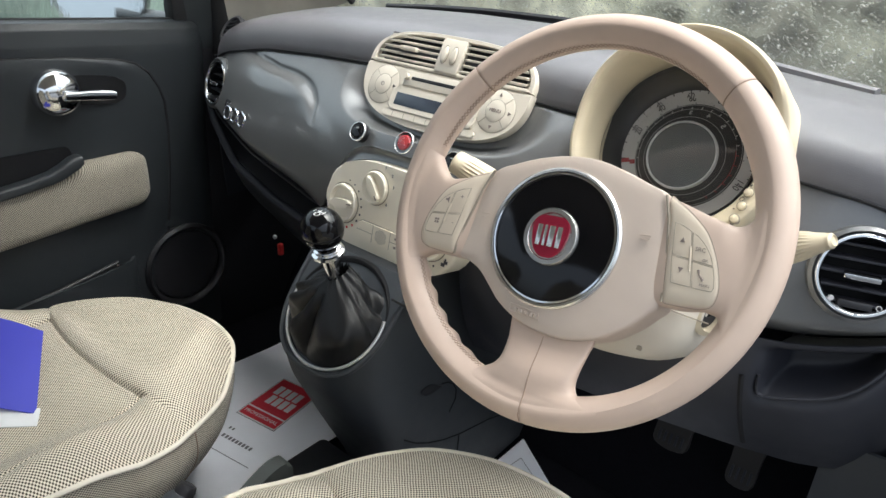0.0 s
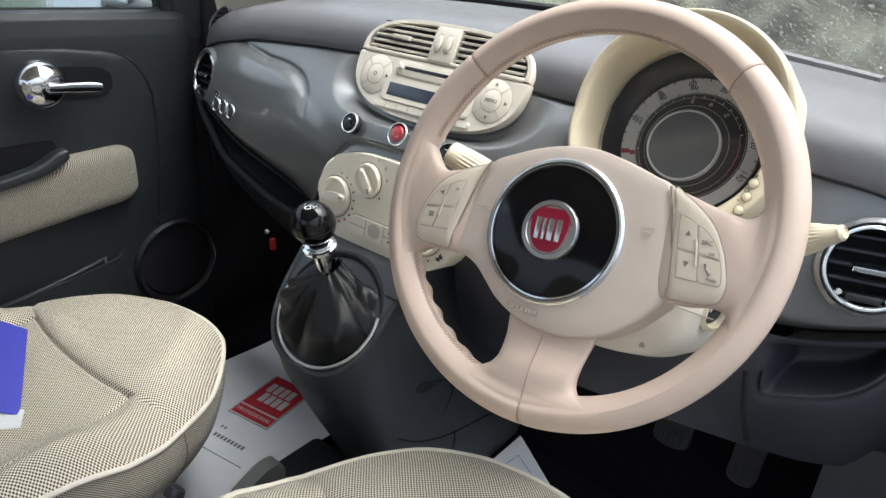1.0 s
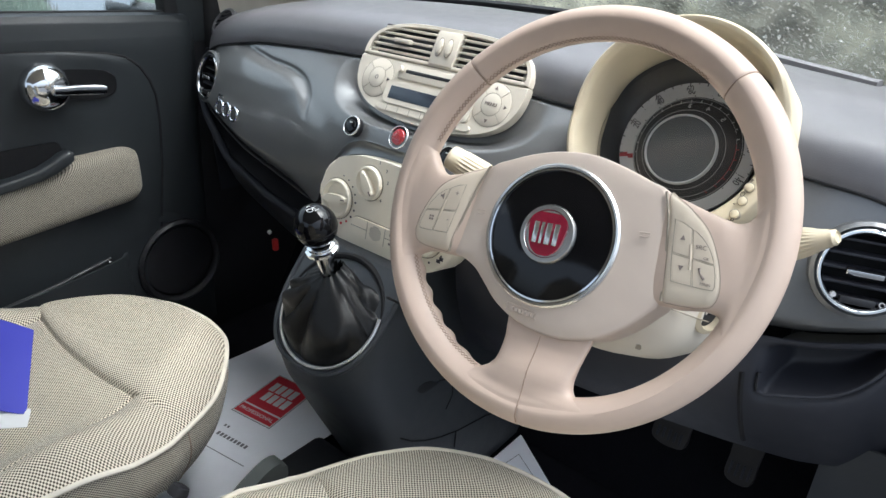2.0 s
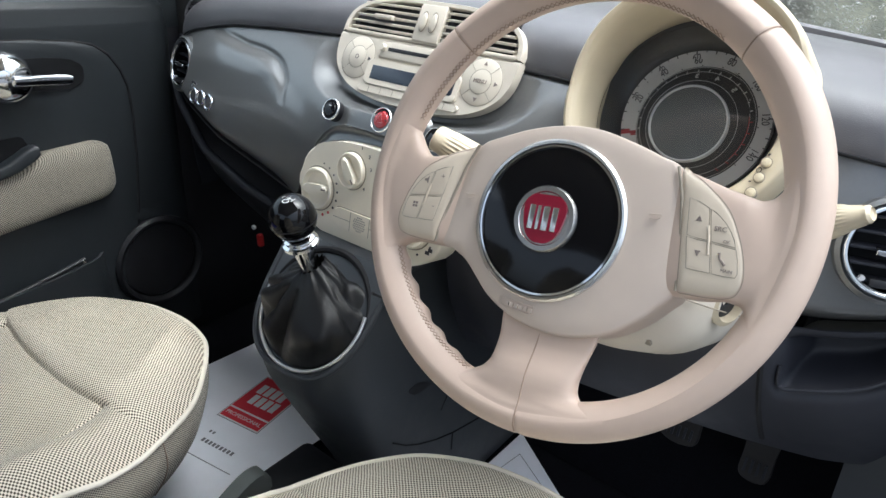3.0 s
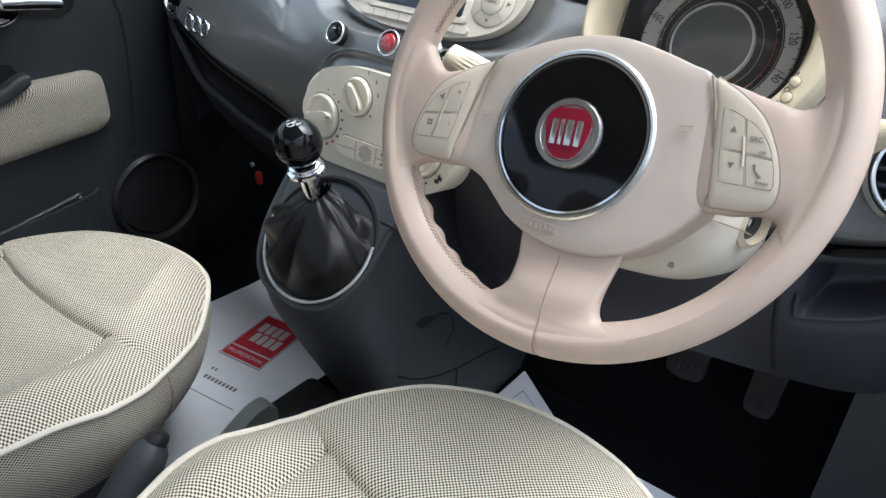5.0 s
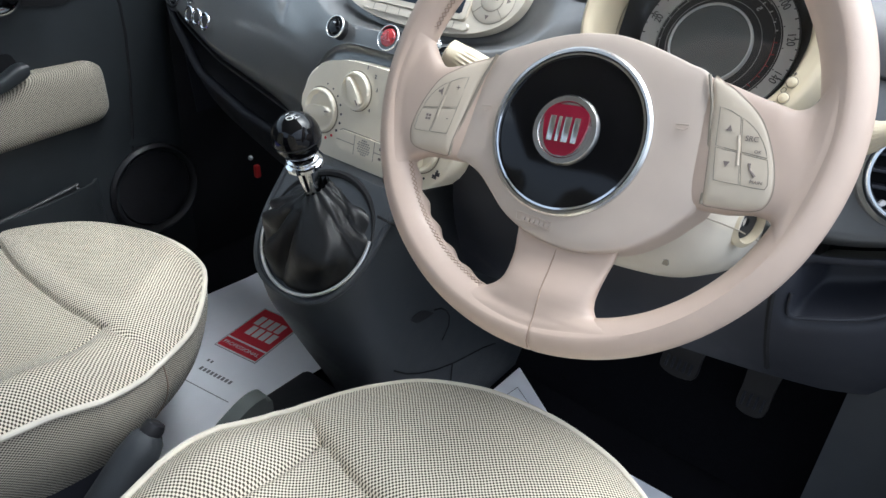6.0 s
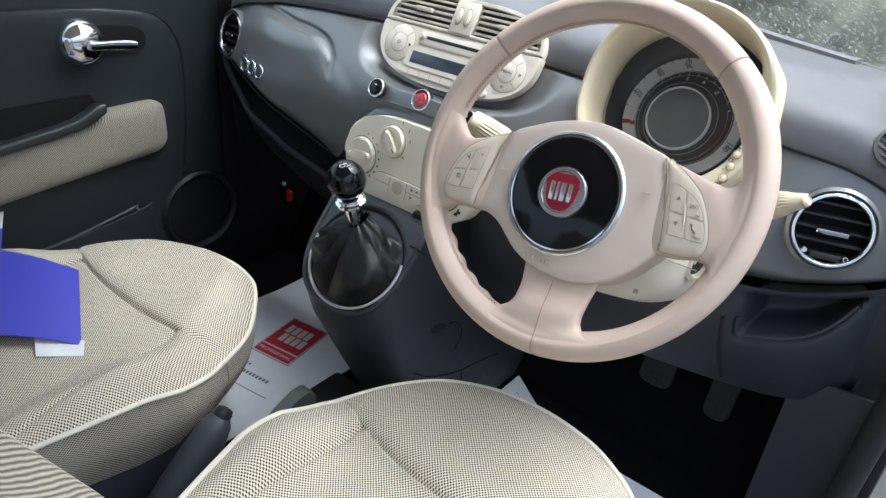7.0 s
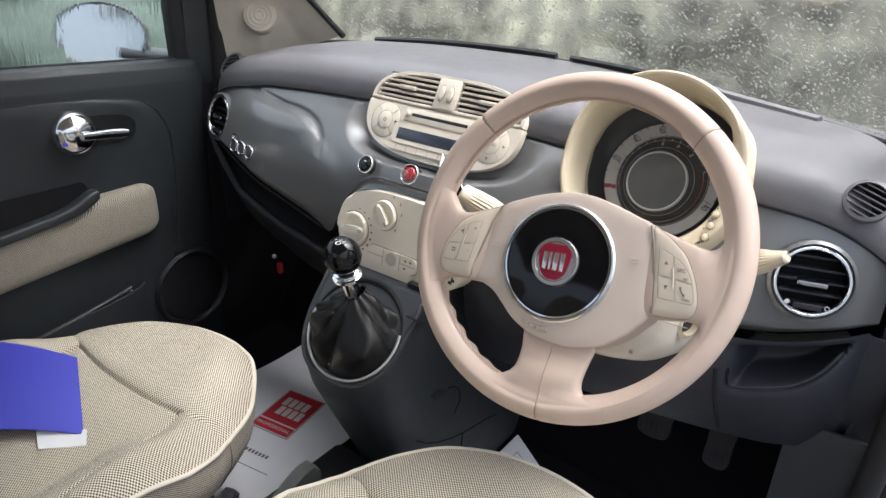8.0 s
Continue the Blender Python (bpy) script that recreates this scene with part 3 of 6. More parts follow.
# ---------------------------------------------------------------- vents and push buttons in the fascia
def round_vent(at, xdir, ydir, r, label, slats, name="air_vent"):
    m = basis(at, xdir, ydir)
    t = thing(name, at, label, "air vent", "dashboard vents")
    part("bezel", ring([(r * 1.24, -0.006), (r * 1.22, 0.003), (r * 1.12, 0.006), (r * 1.02, -0.004), (r * 1.02, -0.02), (r * 1.24, -0.02)], m, 56), PAINT, t)
    part("chrome_ring", ring([(r + 0.0032 * math.cos(a), 0.003 + 0.0045 * math.sin(a)) for a in (i * math.pi / 5 for i in range(10))], m, 56), CHROME, t, "bright chrome ring")
    part("cup", lathe(((r, 0.0), (r * 0.97, -0.028), (0.001, -0.03)), m, 40, cap=False), VENTBLACK, t)
    for i in range(slats):
        y = -r + 2 * r * (i + 0.7) / (slats + 0.5)
        w = math.sqrt(max(0, (r * 0.97) ** 2 - y * y))
        part("slat", rbox(-w, w, -0.0015, 0.0015, -0.012, 0.002, 0.0007, m @ pose(0, y, -0.006, 10)), DARK, t)
    part("tab", rbox(-r * 0.42, r * 0.42, -0.003, 0.003, 0.0, 0.009, 0.0016, m @ pose(0, 0, 0, 18)), CHROME, t, "small chrome adjusting tab")
    part("thumb_wheel", rbox(-r * 0.4, r * 0.4, -r * 0.86, -r * 0.66, -0.004, 0.004, 0.002, m), DARKER, t)
    part("closed_mark", lathe(((0.0025, -0.001), (0.0025, 0.0052), (0.0001, 0.0052)), m @ pose(-r * 0.55, -r * 0.68, 0), 14), SILVERMARK, t)
    part("open_mark", ring([(0.0028, 0.0045), (0.0028, 0.0052), (0.0019, 0.0052), (0.0019, 0.0045)], m @ pose(r * 0.52, -r * 0.72, 0), 16), SILVERMARK, t)
    return t


round_vent((0.558, 0.221, 0.597), (1, 0.32, 0.0), (0, 0.3, 0.95), 0.04, "round black air vent with a chrome ring beside the steering wheel", 5)
round_vent((-0.557, 0.222, 0.594), (1, -0.2, 0.0), (0, 0.3, 0.95), 0.04, "round black air vent with a chrome ring beside the passenger door", 5)
tv = basis((0.586, 0.262, 0.694), (1, 0.1, 0.02), (-0.05, 0.62, 0.78)) @ Matrix.Scale(0.82, 4)
tvt = thing("side_vent", (0.586, 0.262, 0.694), "small round slotted demister vent in the dashboard top", "air vent", "dashboard vents")
part("bezel", ring([(0.031, -0.01), (0.031, 0.002), (0.026, 0.004), (0.0255, -0.01)], tv, 40), PAD, tvt)
part("cup", lathe(((0.0255, 0.0), (0.025, -0.012), (0.001, -0.012)), tv, 32, cap=False), DARKER, tvt)
for i in range(6):
    y = -0.021 + 0.0084 * i
    w = math.sqrt(max(0, 0.0255 ** 2 - y * y))
    part("slat", rbox(-w, w, -0.001, 0.001, -0.008, 0.001, 0.0005, tv @ pose(0, 0, 0, 0, 0, -22) @ pose(0, y, 0, 25)), PAD, tvt)
tl = basis((-0.588, 0.284, 0.682), (1, -0.1, -0.02), (0.05, 0.62, 0.78))
tlt = thing("side_vent", (-0.592, 0.268, 0.69), "small round slotted demister vent beside the door", "air vent", "dashboard vents")
part("bezel", ring([(0.031, -0.01), (0.031, 0.002), (0.026, 0.004), (0.0255, -0.01)], tl, 40), PAD, tlt)
part("cup", lathe(((0.0255, 0.0), (0.025, -0.012), (0.001, -0.012)), tl, 32, cap=False), DARKER, tlt)
for i in range(6):
    y = -0.021 + 0.0084 * i
    w = math.sqrt(max(0, 0.0255 ** 2 - y * y))
    part("slat", rbox(-w, w, -0.001, 0.001, -0.008, 0.001, 0.0005, tl @ pose(0, 0, 0, 0, 0, 22) @ pose(0, y, 0, 25)), PAD, tlt)


def push_button(at, cap, label, r=0.0122):
    m = basis(at, (1, 0, 0), (0, 0.5, 0.87))
    t = thing("push_button", at, label, "button", "fascia buttons")
    part("chrome_ring", ring([(r + 0.0012 + 0.0012 * math.cos(a), 0.0015 + 0.002 * math.sin(a)) for a in (i * math.pi / 5 for i in range(10))], m, 40), SATIN, t)
    part("collar", ring([(r + 0.001, -0.01), (r + 0.001, 0.001), (r - 0.002, 0.002), (r - 0.002, -0.01)], m, 36), DARKER, t)
    cp = part("cap", lathe(((r - 0.0022, -0.01), (r - 0.0022, 0.002), (r * 0.7, 0.0045), (r * 0.3, 0.0055), (0.0001, 0.0057)), m, 36), cap, t)
    part("divider", rbox(-r * 0.78, r * 0.78, -0.0004, 0.0004, 0.0035, 0.005, 0, m), DARKER, cp)
    if cap is REDBTN:
        tri = [(0.007 * math.sin(a), 0.007 * math.cos(a)) for a in (0, 2 * math.pi / 3, 4 * math.pi / 3)]
        part("triangle", tube([m @ Vector((x, y - 0.0005, 0.0058)) for x, y in tri], 0.00035, 6, closed=True), PINKMARK, cp)
    else:
        part("symbol", rbox(-0.0025, 0.0025, 0.0032, 0.005, 0.004, 0.0056, 0.0004, m), SILVERMARK, cp)


push_button((-0.079, 0.1405, 0.619), GLOSS, "black push button in a chrome ring on the fascia")
push_button((0.006, 0.146, 0.6205), REDBTN, "red hazard warning button in a chrome ring", 0.0138)
push_button((0.091, 0.146, 0.614), GLOSS, "black push button in a chrome ring beside the column")

# model badge on the fascia, three linked chrome rings
bd = basis((-0.427, 0.1705, 0.565), (1, -0.19, -0.03), (0, 0.32, 0.95))
badge = thing("fascia_badge", (-0.427, 0.163, 0.566), "chrome badge of linked rings on the grey fascia", "badge")
for i, (x, y) in enumerate(((-0.028, -0.002), (0.0, 0.0), (0.029, 0.0))):
    ov = oval(0.0125, 0.0115, x, y, 28)
    part("chrome_ring", tube([bd @ Vector((a, b, 0.003)) for a, b in ov], 0.0024, 8, closed=True), CHROME, badge)
part("chrome_bar", tube([bd @ Vector(p) for p in ((-0.022, 0.017, 0.003), (-0.038, 0.018, 0.003), (-0.04, 0.007, 0.003))], 0.0026, 8), CHROME, badge)

# ---------------------------------------------------------------- stereo and centre vents
RP = RPF
radio = thing("car_stereo", (0.002, 0.204, 0.672), "ivory car stereo and twin air vents in one rounded panel", "car stereo")


def radio_outline(d=0.0):
    pts = []
    for i in range(72):
        a = 2 * math.pi * i / 72
        c, s = math.cos(a), math.sin(a)
        p = 3.4 if s > 0 else 2.7
        w = 0.148 + d - 0.012 * max(0.0, s) ** 2
        h = (0.062 if s > 0 else 0.08) + d
        pts.append((w * math.copysign(abs(c) ** (2 / p), c), 0.026 + h * math.copysign(abs(s) ** (2 / p), s)))
    return pts


part("surround", prism(radio_outline(-0.003), -0.04, -0.006, RP, 0.003), PANEL, radio)
low = [p for p in radio_outline(-0.001) if p[1] < 0.03]
low = [low[0], (0.147, 0.0302), (-0.147, 0.0302)] + low[1:]
part("front_plate", prism(low, -0.01, 0.004, RP, 0.003), PANEL, radio)
rim_out = [(0.1465, 0.0318)] + [p for p in radio_outline(-0.001) if p[1] > 0.0325] + [(-0.1465, 0.0318)]
rim_in = [(x * 0.945, 0.0345 + (y - 0.0325) * 0.86) for x, y in rim_out]


def rim_strip(i):
    """Rounded frame of the vents: outer wall, flat face, inner wall."""
    (a, b), (c, d) = rim_out[i], rim_in[i]
    return [RP @ Vector(q) for q in ((a, b, -0.008), (a, b, 0.0028), (a * 0.993, b - 0.0006, 0.004), (c * 1.006, d + 0.0006, 0.004), (c, d, 0.003), (c, d, -0.006))]


part("vent_rim", loft([rim_strip(i) for i in range(len(rim_out))]), PANEL, radio)
part("vent_bottom_rim", rbox(-0.141, 0.141, 0.0315, 0.0365, -0.01, 0.004, 0.0015, RP), PANEL, radio)
part("vent_divider", rbox(-0.0215, 0.0215, 0.033, 0.082, -0.02, 0.0065, 0.003, RP), PANEL, radio)
for x in (-0.008, 0.008):
    part("thumb_wheel", lathe(((0.0065, 0.0), (0.0065, 0.008), (0.005, 0.0105), (0.001, 0.011)), RP @ pose(x, 0.058, 0), 24, sx=0.8, sy=1.9), PANEL, radio)
    part("wheel_groove", ring([(0.0072, 0.0076), (0.0072, 0.0082), (0.0062, 0.0082), (0.0062, 0.0076)], RP @ pose(x, 0.058, 0), 24, sx=0.85, sy=1.9), CREAM_DARK, radio)
part("vent_back", rbox(-0.128, 0.128, 0.033, 0.081, -0.0055, -0.0045, 0, RP), DARKER, radio)
for s in (-1, 1):
    for i in range(5):
        y = 0.041 + 0.0086 * i
        w = 0.134 - max(0, i - 1) * 0.0045
        part("slat", rbox(0.023 if s > 0 else -w, w if s > 0 else -0.023, -0.0016, 0.0016, -0.006, 0.004, 0.0007, RP @ pose(0, y, 0, 22)), PANEL, radio)
    part("vent_tab", rbox(s * 0.078 - 0.016, s * 0.078 + 0.016, -0.0032, 0.0032, 0.0, 0.0095, 0.002, RP @ pose(0, 0.058, 0, 12)), PANEL, radio)
part("panel_seam", rbox(-0.138, 0.138, 0.0297, 0.0309, 0.0, 0.0044, 0, RP), CREAM_DARK, radio)


def round_pad(cx, label):
    t = part("control_pad", lathe(((0.029, 0.0), (0.029, 0.0044), (0.0275, 0.0054), (0.001, 0.0056)), RP @ pose(cx, -0.001, 0), 44), PANEL, radio, label)
    part("pad_gap", ring([(0.0296, 0.0035), (0.0296, 0.0044), (0.029, 0.0044), (0.029, 0.0035)], RP @ pose(cx, -0.001, 0), 44), CREAM_DARK, t)
    part("centre_gap", ring([(0.0154, 0.0052), (0.0154, 0.006), (0.0149, 0.006), (0.0149, 0.0052)], RP @ pose(cx, -0.001, 0), 36), CREAM_DARK, t)
    part("centre_button", lathe(((0.0148, 0.003), (0.0148, 0.0058), (0.0138, 0.0064), (0.001, 0.0066)), RP @ pose(cx, -0.001, 0), 36), PANEL, t)
    for a in (45, 135, 225, 315):
        part("sector_gap", rbox(0.0155, 0.0285, -0.0002, 0.0002, 0.005, 0.0058, 0, RP @ pose(cx, -0.001, 0, 0, 0, a)), CREAM_DARK, t)


round_pad(-0.102, "round ivory power and volume pad")
round_pad(0.104, "round ivory menu pad")
part("menu_text", lettering("MENU", 0.0068, RP @ pose(0.104, -0.001, 0.0068)), SOFTMARK, radio)
part("power_mark", ring([(0.003, 0.0064), (0.003, 0.0069), (0.0023, 0.0069), (0.0023, 0.0064)], RP @ pose(-0.102, -0.001, 0), 20), MARK, radio)
for a in (0, 90, 270):
    part("arrow_mark", prism([(0.0028, 0), (-0.002, 0.0026), (-0.002, -0.0026)], 0.0054, 0.006, RP @ pose(0.104, -0.001, 0, 0, 0, a) @ pose(0.022, 0, 0)), SOFTMARK, radio)
part("arrow_mark", prism([(0.0028, 0), (-0.002, 0.0026), (-0.002, -0.0026)], 0.0054, 0.006, RP @ pose(-0.08, -0.001, 0)), MARK, radio)
part("slot_plate", rbox(-0.066, 0.066, 0.004, 0.0265, 0.003, 0.0065, 0.0024, RP), PANEL, radio)
part("disc_slot", rbox(-0.052, 0.056, 0.0135, 0.0185, 0.005, 0.0072, 0.0008, RP), DARKER, radio, "dark disc slot")
part("eject_knob", lathe(((0.005, 0.0), (0.005, 0.01), (0.004, 0.012), (0.0005, 0.0122)), RP @ pose(-0.0605, 0.0165, 0), 20), PANEL, radio)
dfr = part("display_frame", prism(rrect(0.156, 0.033, 0.006, 0, -0.0165), 0.002, 0.0075, RP, 0.002), PANEL, radio)
part("display", rbox(-0.068, 0.0705, -0.0262, -0.0078, 0.006, 0.0079, 0.0005, RP), LCDBLUE, dfr, "dark blue display")
part("button_strip", prism(rrect(0.17, 0.0088, 0.004, 0, -0.0395), 0.002, 0.0066, RP, 0.0018), PANEL, radio)
for i in range(7):
    part("strip_gap", rbox(-0.064 + 0.0213 * i - 0.0004, -0.064 + 0.0213 * i + 0.0004, -0.0437, -0.0353, 0.0058, 0.0069, 0, RP), CREAM_DARK, radio)
part("reset_knob", lathe(((0.0042, 0.0), (0.0042, 0.008), (0.0005, 0.0085)), RP @ pose(0.0725, -0.028, 0), 16), PANEL, radio)

# ---------------------------------------------------------------- climate panel
CP = basis((0.004, 0.1085, 0.53), (1, 0, 0), (0, 0.2, 0.98))
clim = thing("climate_panel", (0.004, 0.1125, 0.53), "ivory climate control panel with three rotary knobs", "climate panel")


def clim_outline(d=0.0):
    pts = []
    for i in range(240):
        a = 2 * math.pi * i / 240
        c, s = math.cos(a), math.sin(a)
        w = (0.127 if s < 0 else 0.127 - 0.012 * s) + d
        h = (0.06 if s > 0 else 0.074) + d
        pts.append((0.009 + w * math.copysign(abs(c) ** (2 / 2.7), c), 0.003 + h * math.copysign(abs(s) ** (2 / 3.0), s)))
    # even steps round the edge
    run = np.concatenate(([0.0], np.cumsum([math.dist(p, q) for p, q in zip(pts, pts[1:] + pts[:1])])))
    at = np.linspace(0, run[-1], 57)[:-1]
    xs, ys = ([p[m] for p in pts + pts[:1]] for m in (0, 1))
    return [(float(x), float(y)) for x, y in zip(np.interp(at, run, xs), np.interp(at, run, ys))]


part("panel", prism(clim_outline(), -0.05, 0.0, CP, 0.005, 3), CLIMATE, clim, smooth=20)


def recess(u, v):
    """The fascia's lower edge turns in towards the top of the climate panel."""
    x = -0.13 + 0.3 * u
    a = fascia((x + 0.635) / 1.27, 1.0)
    k = min(1.0, abs(x - 0.013) / 0.1275)
    b = CP @ Vector((x - 0.004, 0.003 + 0.0585 * (1 - k ** 2.7) ** (1 / 3.0), -0.022))
    m = Vector((x, max(a.y, b.y) + 0.012, (a.z + b.z) / 2 + 0.004))
    return a * (1 - v) ** 2 + m * 2 * v * (1 - v) + b * v * v


part("arch_return", thick(grid(recess, 60, 12), 0.002), PAINT, dash)


def dial_knob(cx, cy, r, turn, dots):
    m = CP @ pose(cx, cy, 0, 0, 0, turn)
    kn = part("knob", lathe(((r * 1.06, -0.002), (r * 1.06, 0.004), (r * 1.02, 0.0062), (r * 0.95, 0.0066), (r * 0.88, 0.0045), (r * 0.8, 0.0015), (r * 0.5, 0.0012), (0.001, 0.0012)), m, 44), CLIMATE, clim, "round ivory rotary knob")
    part("grip", prism(oval(r * 0.86, r * 0.24, 0, 0, 24, 3), 0.0, 0.0098, m, 0.003), CLIMATE, kn)
    part("knob_gap", ring([(r * 1.13, -0.0005), (r * 1.13, 0.0009), (r * 1.08, 0.0009), (r * 1.08, -0.0005)], m, 44), CREAM_DARK, clim)
    part("pointer", rbox(r * 0.55, r * 0.85, -0.0009, 0.0009, 0.0095, 0.0102, 0, m), SOFTMARK, kn)
    for j in range(dots):
        a = radians(-70 + 150 * j / max(1, dots - 1))
        part("scale_dot", lathe(((0.0009 + 0.00012 * (dots - j), 0.0), (0.0009 + 0.00012 * (dots - j), 0.0006), (0.0001, 0.0006)), CP @ pose(cx + r * 1.33 * math.cos(a), cy + r * 1.33 * math.sin(a), 0), 10), REDMARK if j < 2 and dots == 9 else MARK, clim)


dial_knob(-0.079, -0.009, 0.0265, 8, 9)
dial_knob(-0.0215, 0.0285, 0.022, -50, 0)
dial_knob(0.0885, -0.0115, 0.0265, 100, 5)
for ch, x, y in (("1", -0.008, 0.0595), ("2", 0.006, 0.0515), ("3", 0.0105, 0.0365), ("4", 0.002, 0.01)):
    part("fan_digit", lettering(ch, 0.0062, CP @ pose(x, y, 0.0002)), MARK, clim)
for x, y in ((0.119, -0.034), (0.115, -0.038)):
    part("symbol_mark", rbox(x - 0.003, x + 0.003, y - 0.0022, y + 0.0022, -0.0002, 0.0006, 0, CP), MARK, clim)
strip = part("switch_strip", prism(rrect(0.099, 0.0255, 0.0105, 0.005, -0.0355), -0.001, 0.0042, CP, 0.0016, 3), CLIMATE, clim, "rounded ivory switch strip", 20)
for x0, x1 in ((-0.043, -0.012), (0.022, 0.053)):
    part("switch_gap", rbox(x0, x1, -0.0362, -0.0354, 0.0038, 0.0045, 0, CP), CREAM_DARK, strip)
for x in (-0.0118, 0.0218):
    part("switch_gap", rbox(x - 0.0004, x + 0.0004, -0.0478, -0.0232, 0.0038, 0.0045, 0, CP), CREAM_DARK, strip)
part("strip_edge", tube([CP @ Vector((x, y, 0.0003)) for x, y in rrect(0.1002, 0.0267, 0.011, 0.005, -0.0355)], 0.0006, 5, closed=True), CREAM_DARK, strip)
for x, y in ((0.0325, -0.0295), (0.0425, -0.0295), (0.0325, -0.0415)):
    part("switch_mark", rbox(x - 0.002, x + 0.002, y - 0.0015, y + 0.0015, 0.0038, 0.0045, 0, CP), SOFTMARK, strip)
for i in range(7):
    for j in range(7):
        x, y = (i - 3) * 0.0032 + (0.0016 if j % 2 else 0), (j - 3) * 0.0029
        if x * x + y * y < 0.0108 ** 2:
            part("grille_hole", lathe(((0.0009, 0.0035), (0.0009, 0.0045), (0.0001, 0.0045)), CP @ pose(0.0045 + x, -0.0355 + y, 0), 8), MARK, clim)

# ---------------------------------------------------------------- centre console and gear lever
CONS_Y = smoothed((-0.02, 0.1, 0.2, 0.3, 0.345, 0.4, 0.5), (0.085, 0.068, 0.02, -0.026, -0.036, -0.036, -0.036))
HW = smoothed((-0.02, 0.1, 0.2, 0.3, 0.38, 0.5), (0.078, 0.08, 0.085, 0.09, 0.092, 0.095))


def cons_plan(u):
    """Half round at the rear, straight sides forward: x as a share of the half width, and the way forward."""
    if u < 0.3:
        return -1.0, 0.42 - (0.42 - 0.075) * u / 0.3
    if u > 0.7:
        return 1.0, 0.075 + (0.42 - 0.075) * (u - 0.7) / 0.3
    a = math.pi * (u - 0.3) / 0.4
    return -math.copysign(abs(math.cos(a)) ** 0.75, math.cos(a)), 0.075 * (1 - math.sin(a) ** 0.8)


def cons(u, v):
    fx, dy = cons_plan(u)
    top = min(0.343 + 1.12 * dy, 0.462)
    z = -0.015 + (top + 0.015) * v
    return Vector((fx * HW(z), CONS_Y(z) + dy, z))


console = thing("centre_console", (0, 0.15, 0.0), "charcoal plastic centre console under the dashboard", "console")
part("body", thick(grid(cons, 90, 40), 0.003), CONSOLE, console)
part("sloping_top", thick(grid(lambda u, v: Vector(((2 * u - 1) * 0.0915 * (1 - (1 - min(1, v * 2.0)) ** 2.6) ** 0.5, -0.036 + 0.15 * v, 0.343 + 1.12 * 0.15 * v * min(1, 0.111 / (0.15 * v + 1e-6)) if v > 0.7 else 0.343 + 1.12 * 0.15 * v)), 20, 24), 0.003), CONSOLE, console)
part("top_edge", tube([cons(0.06 + 0.88 * i / 90, 1.0) for i in range(91)], 0.004, 8), CONSOLE, console)
for path, thin in ((((0.072, 0.201), (0.098, 0.178), (0.128, 0.159), (0.168, 0.14), (0.211, 0.125), (0.25, 0.116), (0.291, 0.107), (0.329, 0.094)), 0.0012), (((0.209, 0.126), (0.209, 0.091)), 0.0012), (((0.15, 0.263), (0.165, 0.2575), (0.178, 0.247), (0.187, 0.232), (0.188, 0.213), (0.175, 0.193)), 0.0011)):
    part("panel_gap", tube([Vector((HW(z) + 0.0004, y, z)) for y, z in path], thin, 6), SEAM, console)
part("clip_recess", prism(closed_curve([(-0.022, 0.002), (-0.012, 0.008), (0.004, 0.0085), (0.02, 0.002), (0.028, -0.0005), (0.018, -0.0035), (0.002, -0.0075), (-0.014, -0.006)], 30), -0.002, 0.0012, basis((HW(0.266) + 0.0003, 0.122, 0.267), (0, 1, -0.25), (0, 0.25, 1)), 0.0006), DARKER, console)
part("top_gap", tube([Vector((0.0962 + 0.0006 * math.sin(math.pi * i / 8), 0.031 + 0.037 * i / 8, 0.46 - 0.03 * i / 8)) for i in range(9)], 0.0016, 6), SEAM, console)
part("switch_recess", rbox(0.05, 0.085, 0.087, 0.098, 0.462, 0.476, 0.002), DARKER, console)

GR = basis((0.002, 0.023, 0.4035), (1, 0, 0), (0, 0.665, 0.747))
lever = thing("gear_lever", (0.002, 0.023, 0.4), "gear lever with polished black ball knob and leather gaiter", "gear lever")
ring_at = lambda deg, z: GR @ Vector((0.0835 * math.cos(radians(deg)), 0.0785 * math.sin(radians(deg)), z))
part("trim_ring", tube([ring_at(-186 + 200 * i / 60, 0.0065) for i in range(61)], 0.0024, 8), BRIGHTRING, lever, "thin chrome trim ring")
part("recess_edge", tube([ring_at(12 + 164 * i / 50, 0.002) for i in range(51)], [0.002 + 0.0035 * math.sin(math.pi * i / 50) for i in range(51)], 8), VENTBLACK, lever, "black recess behind the gaiter")
LT = Vector((0.004, 0.0143, 0.477))
GT = Vector((0.004, 0.0196, 0.4575))


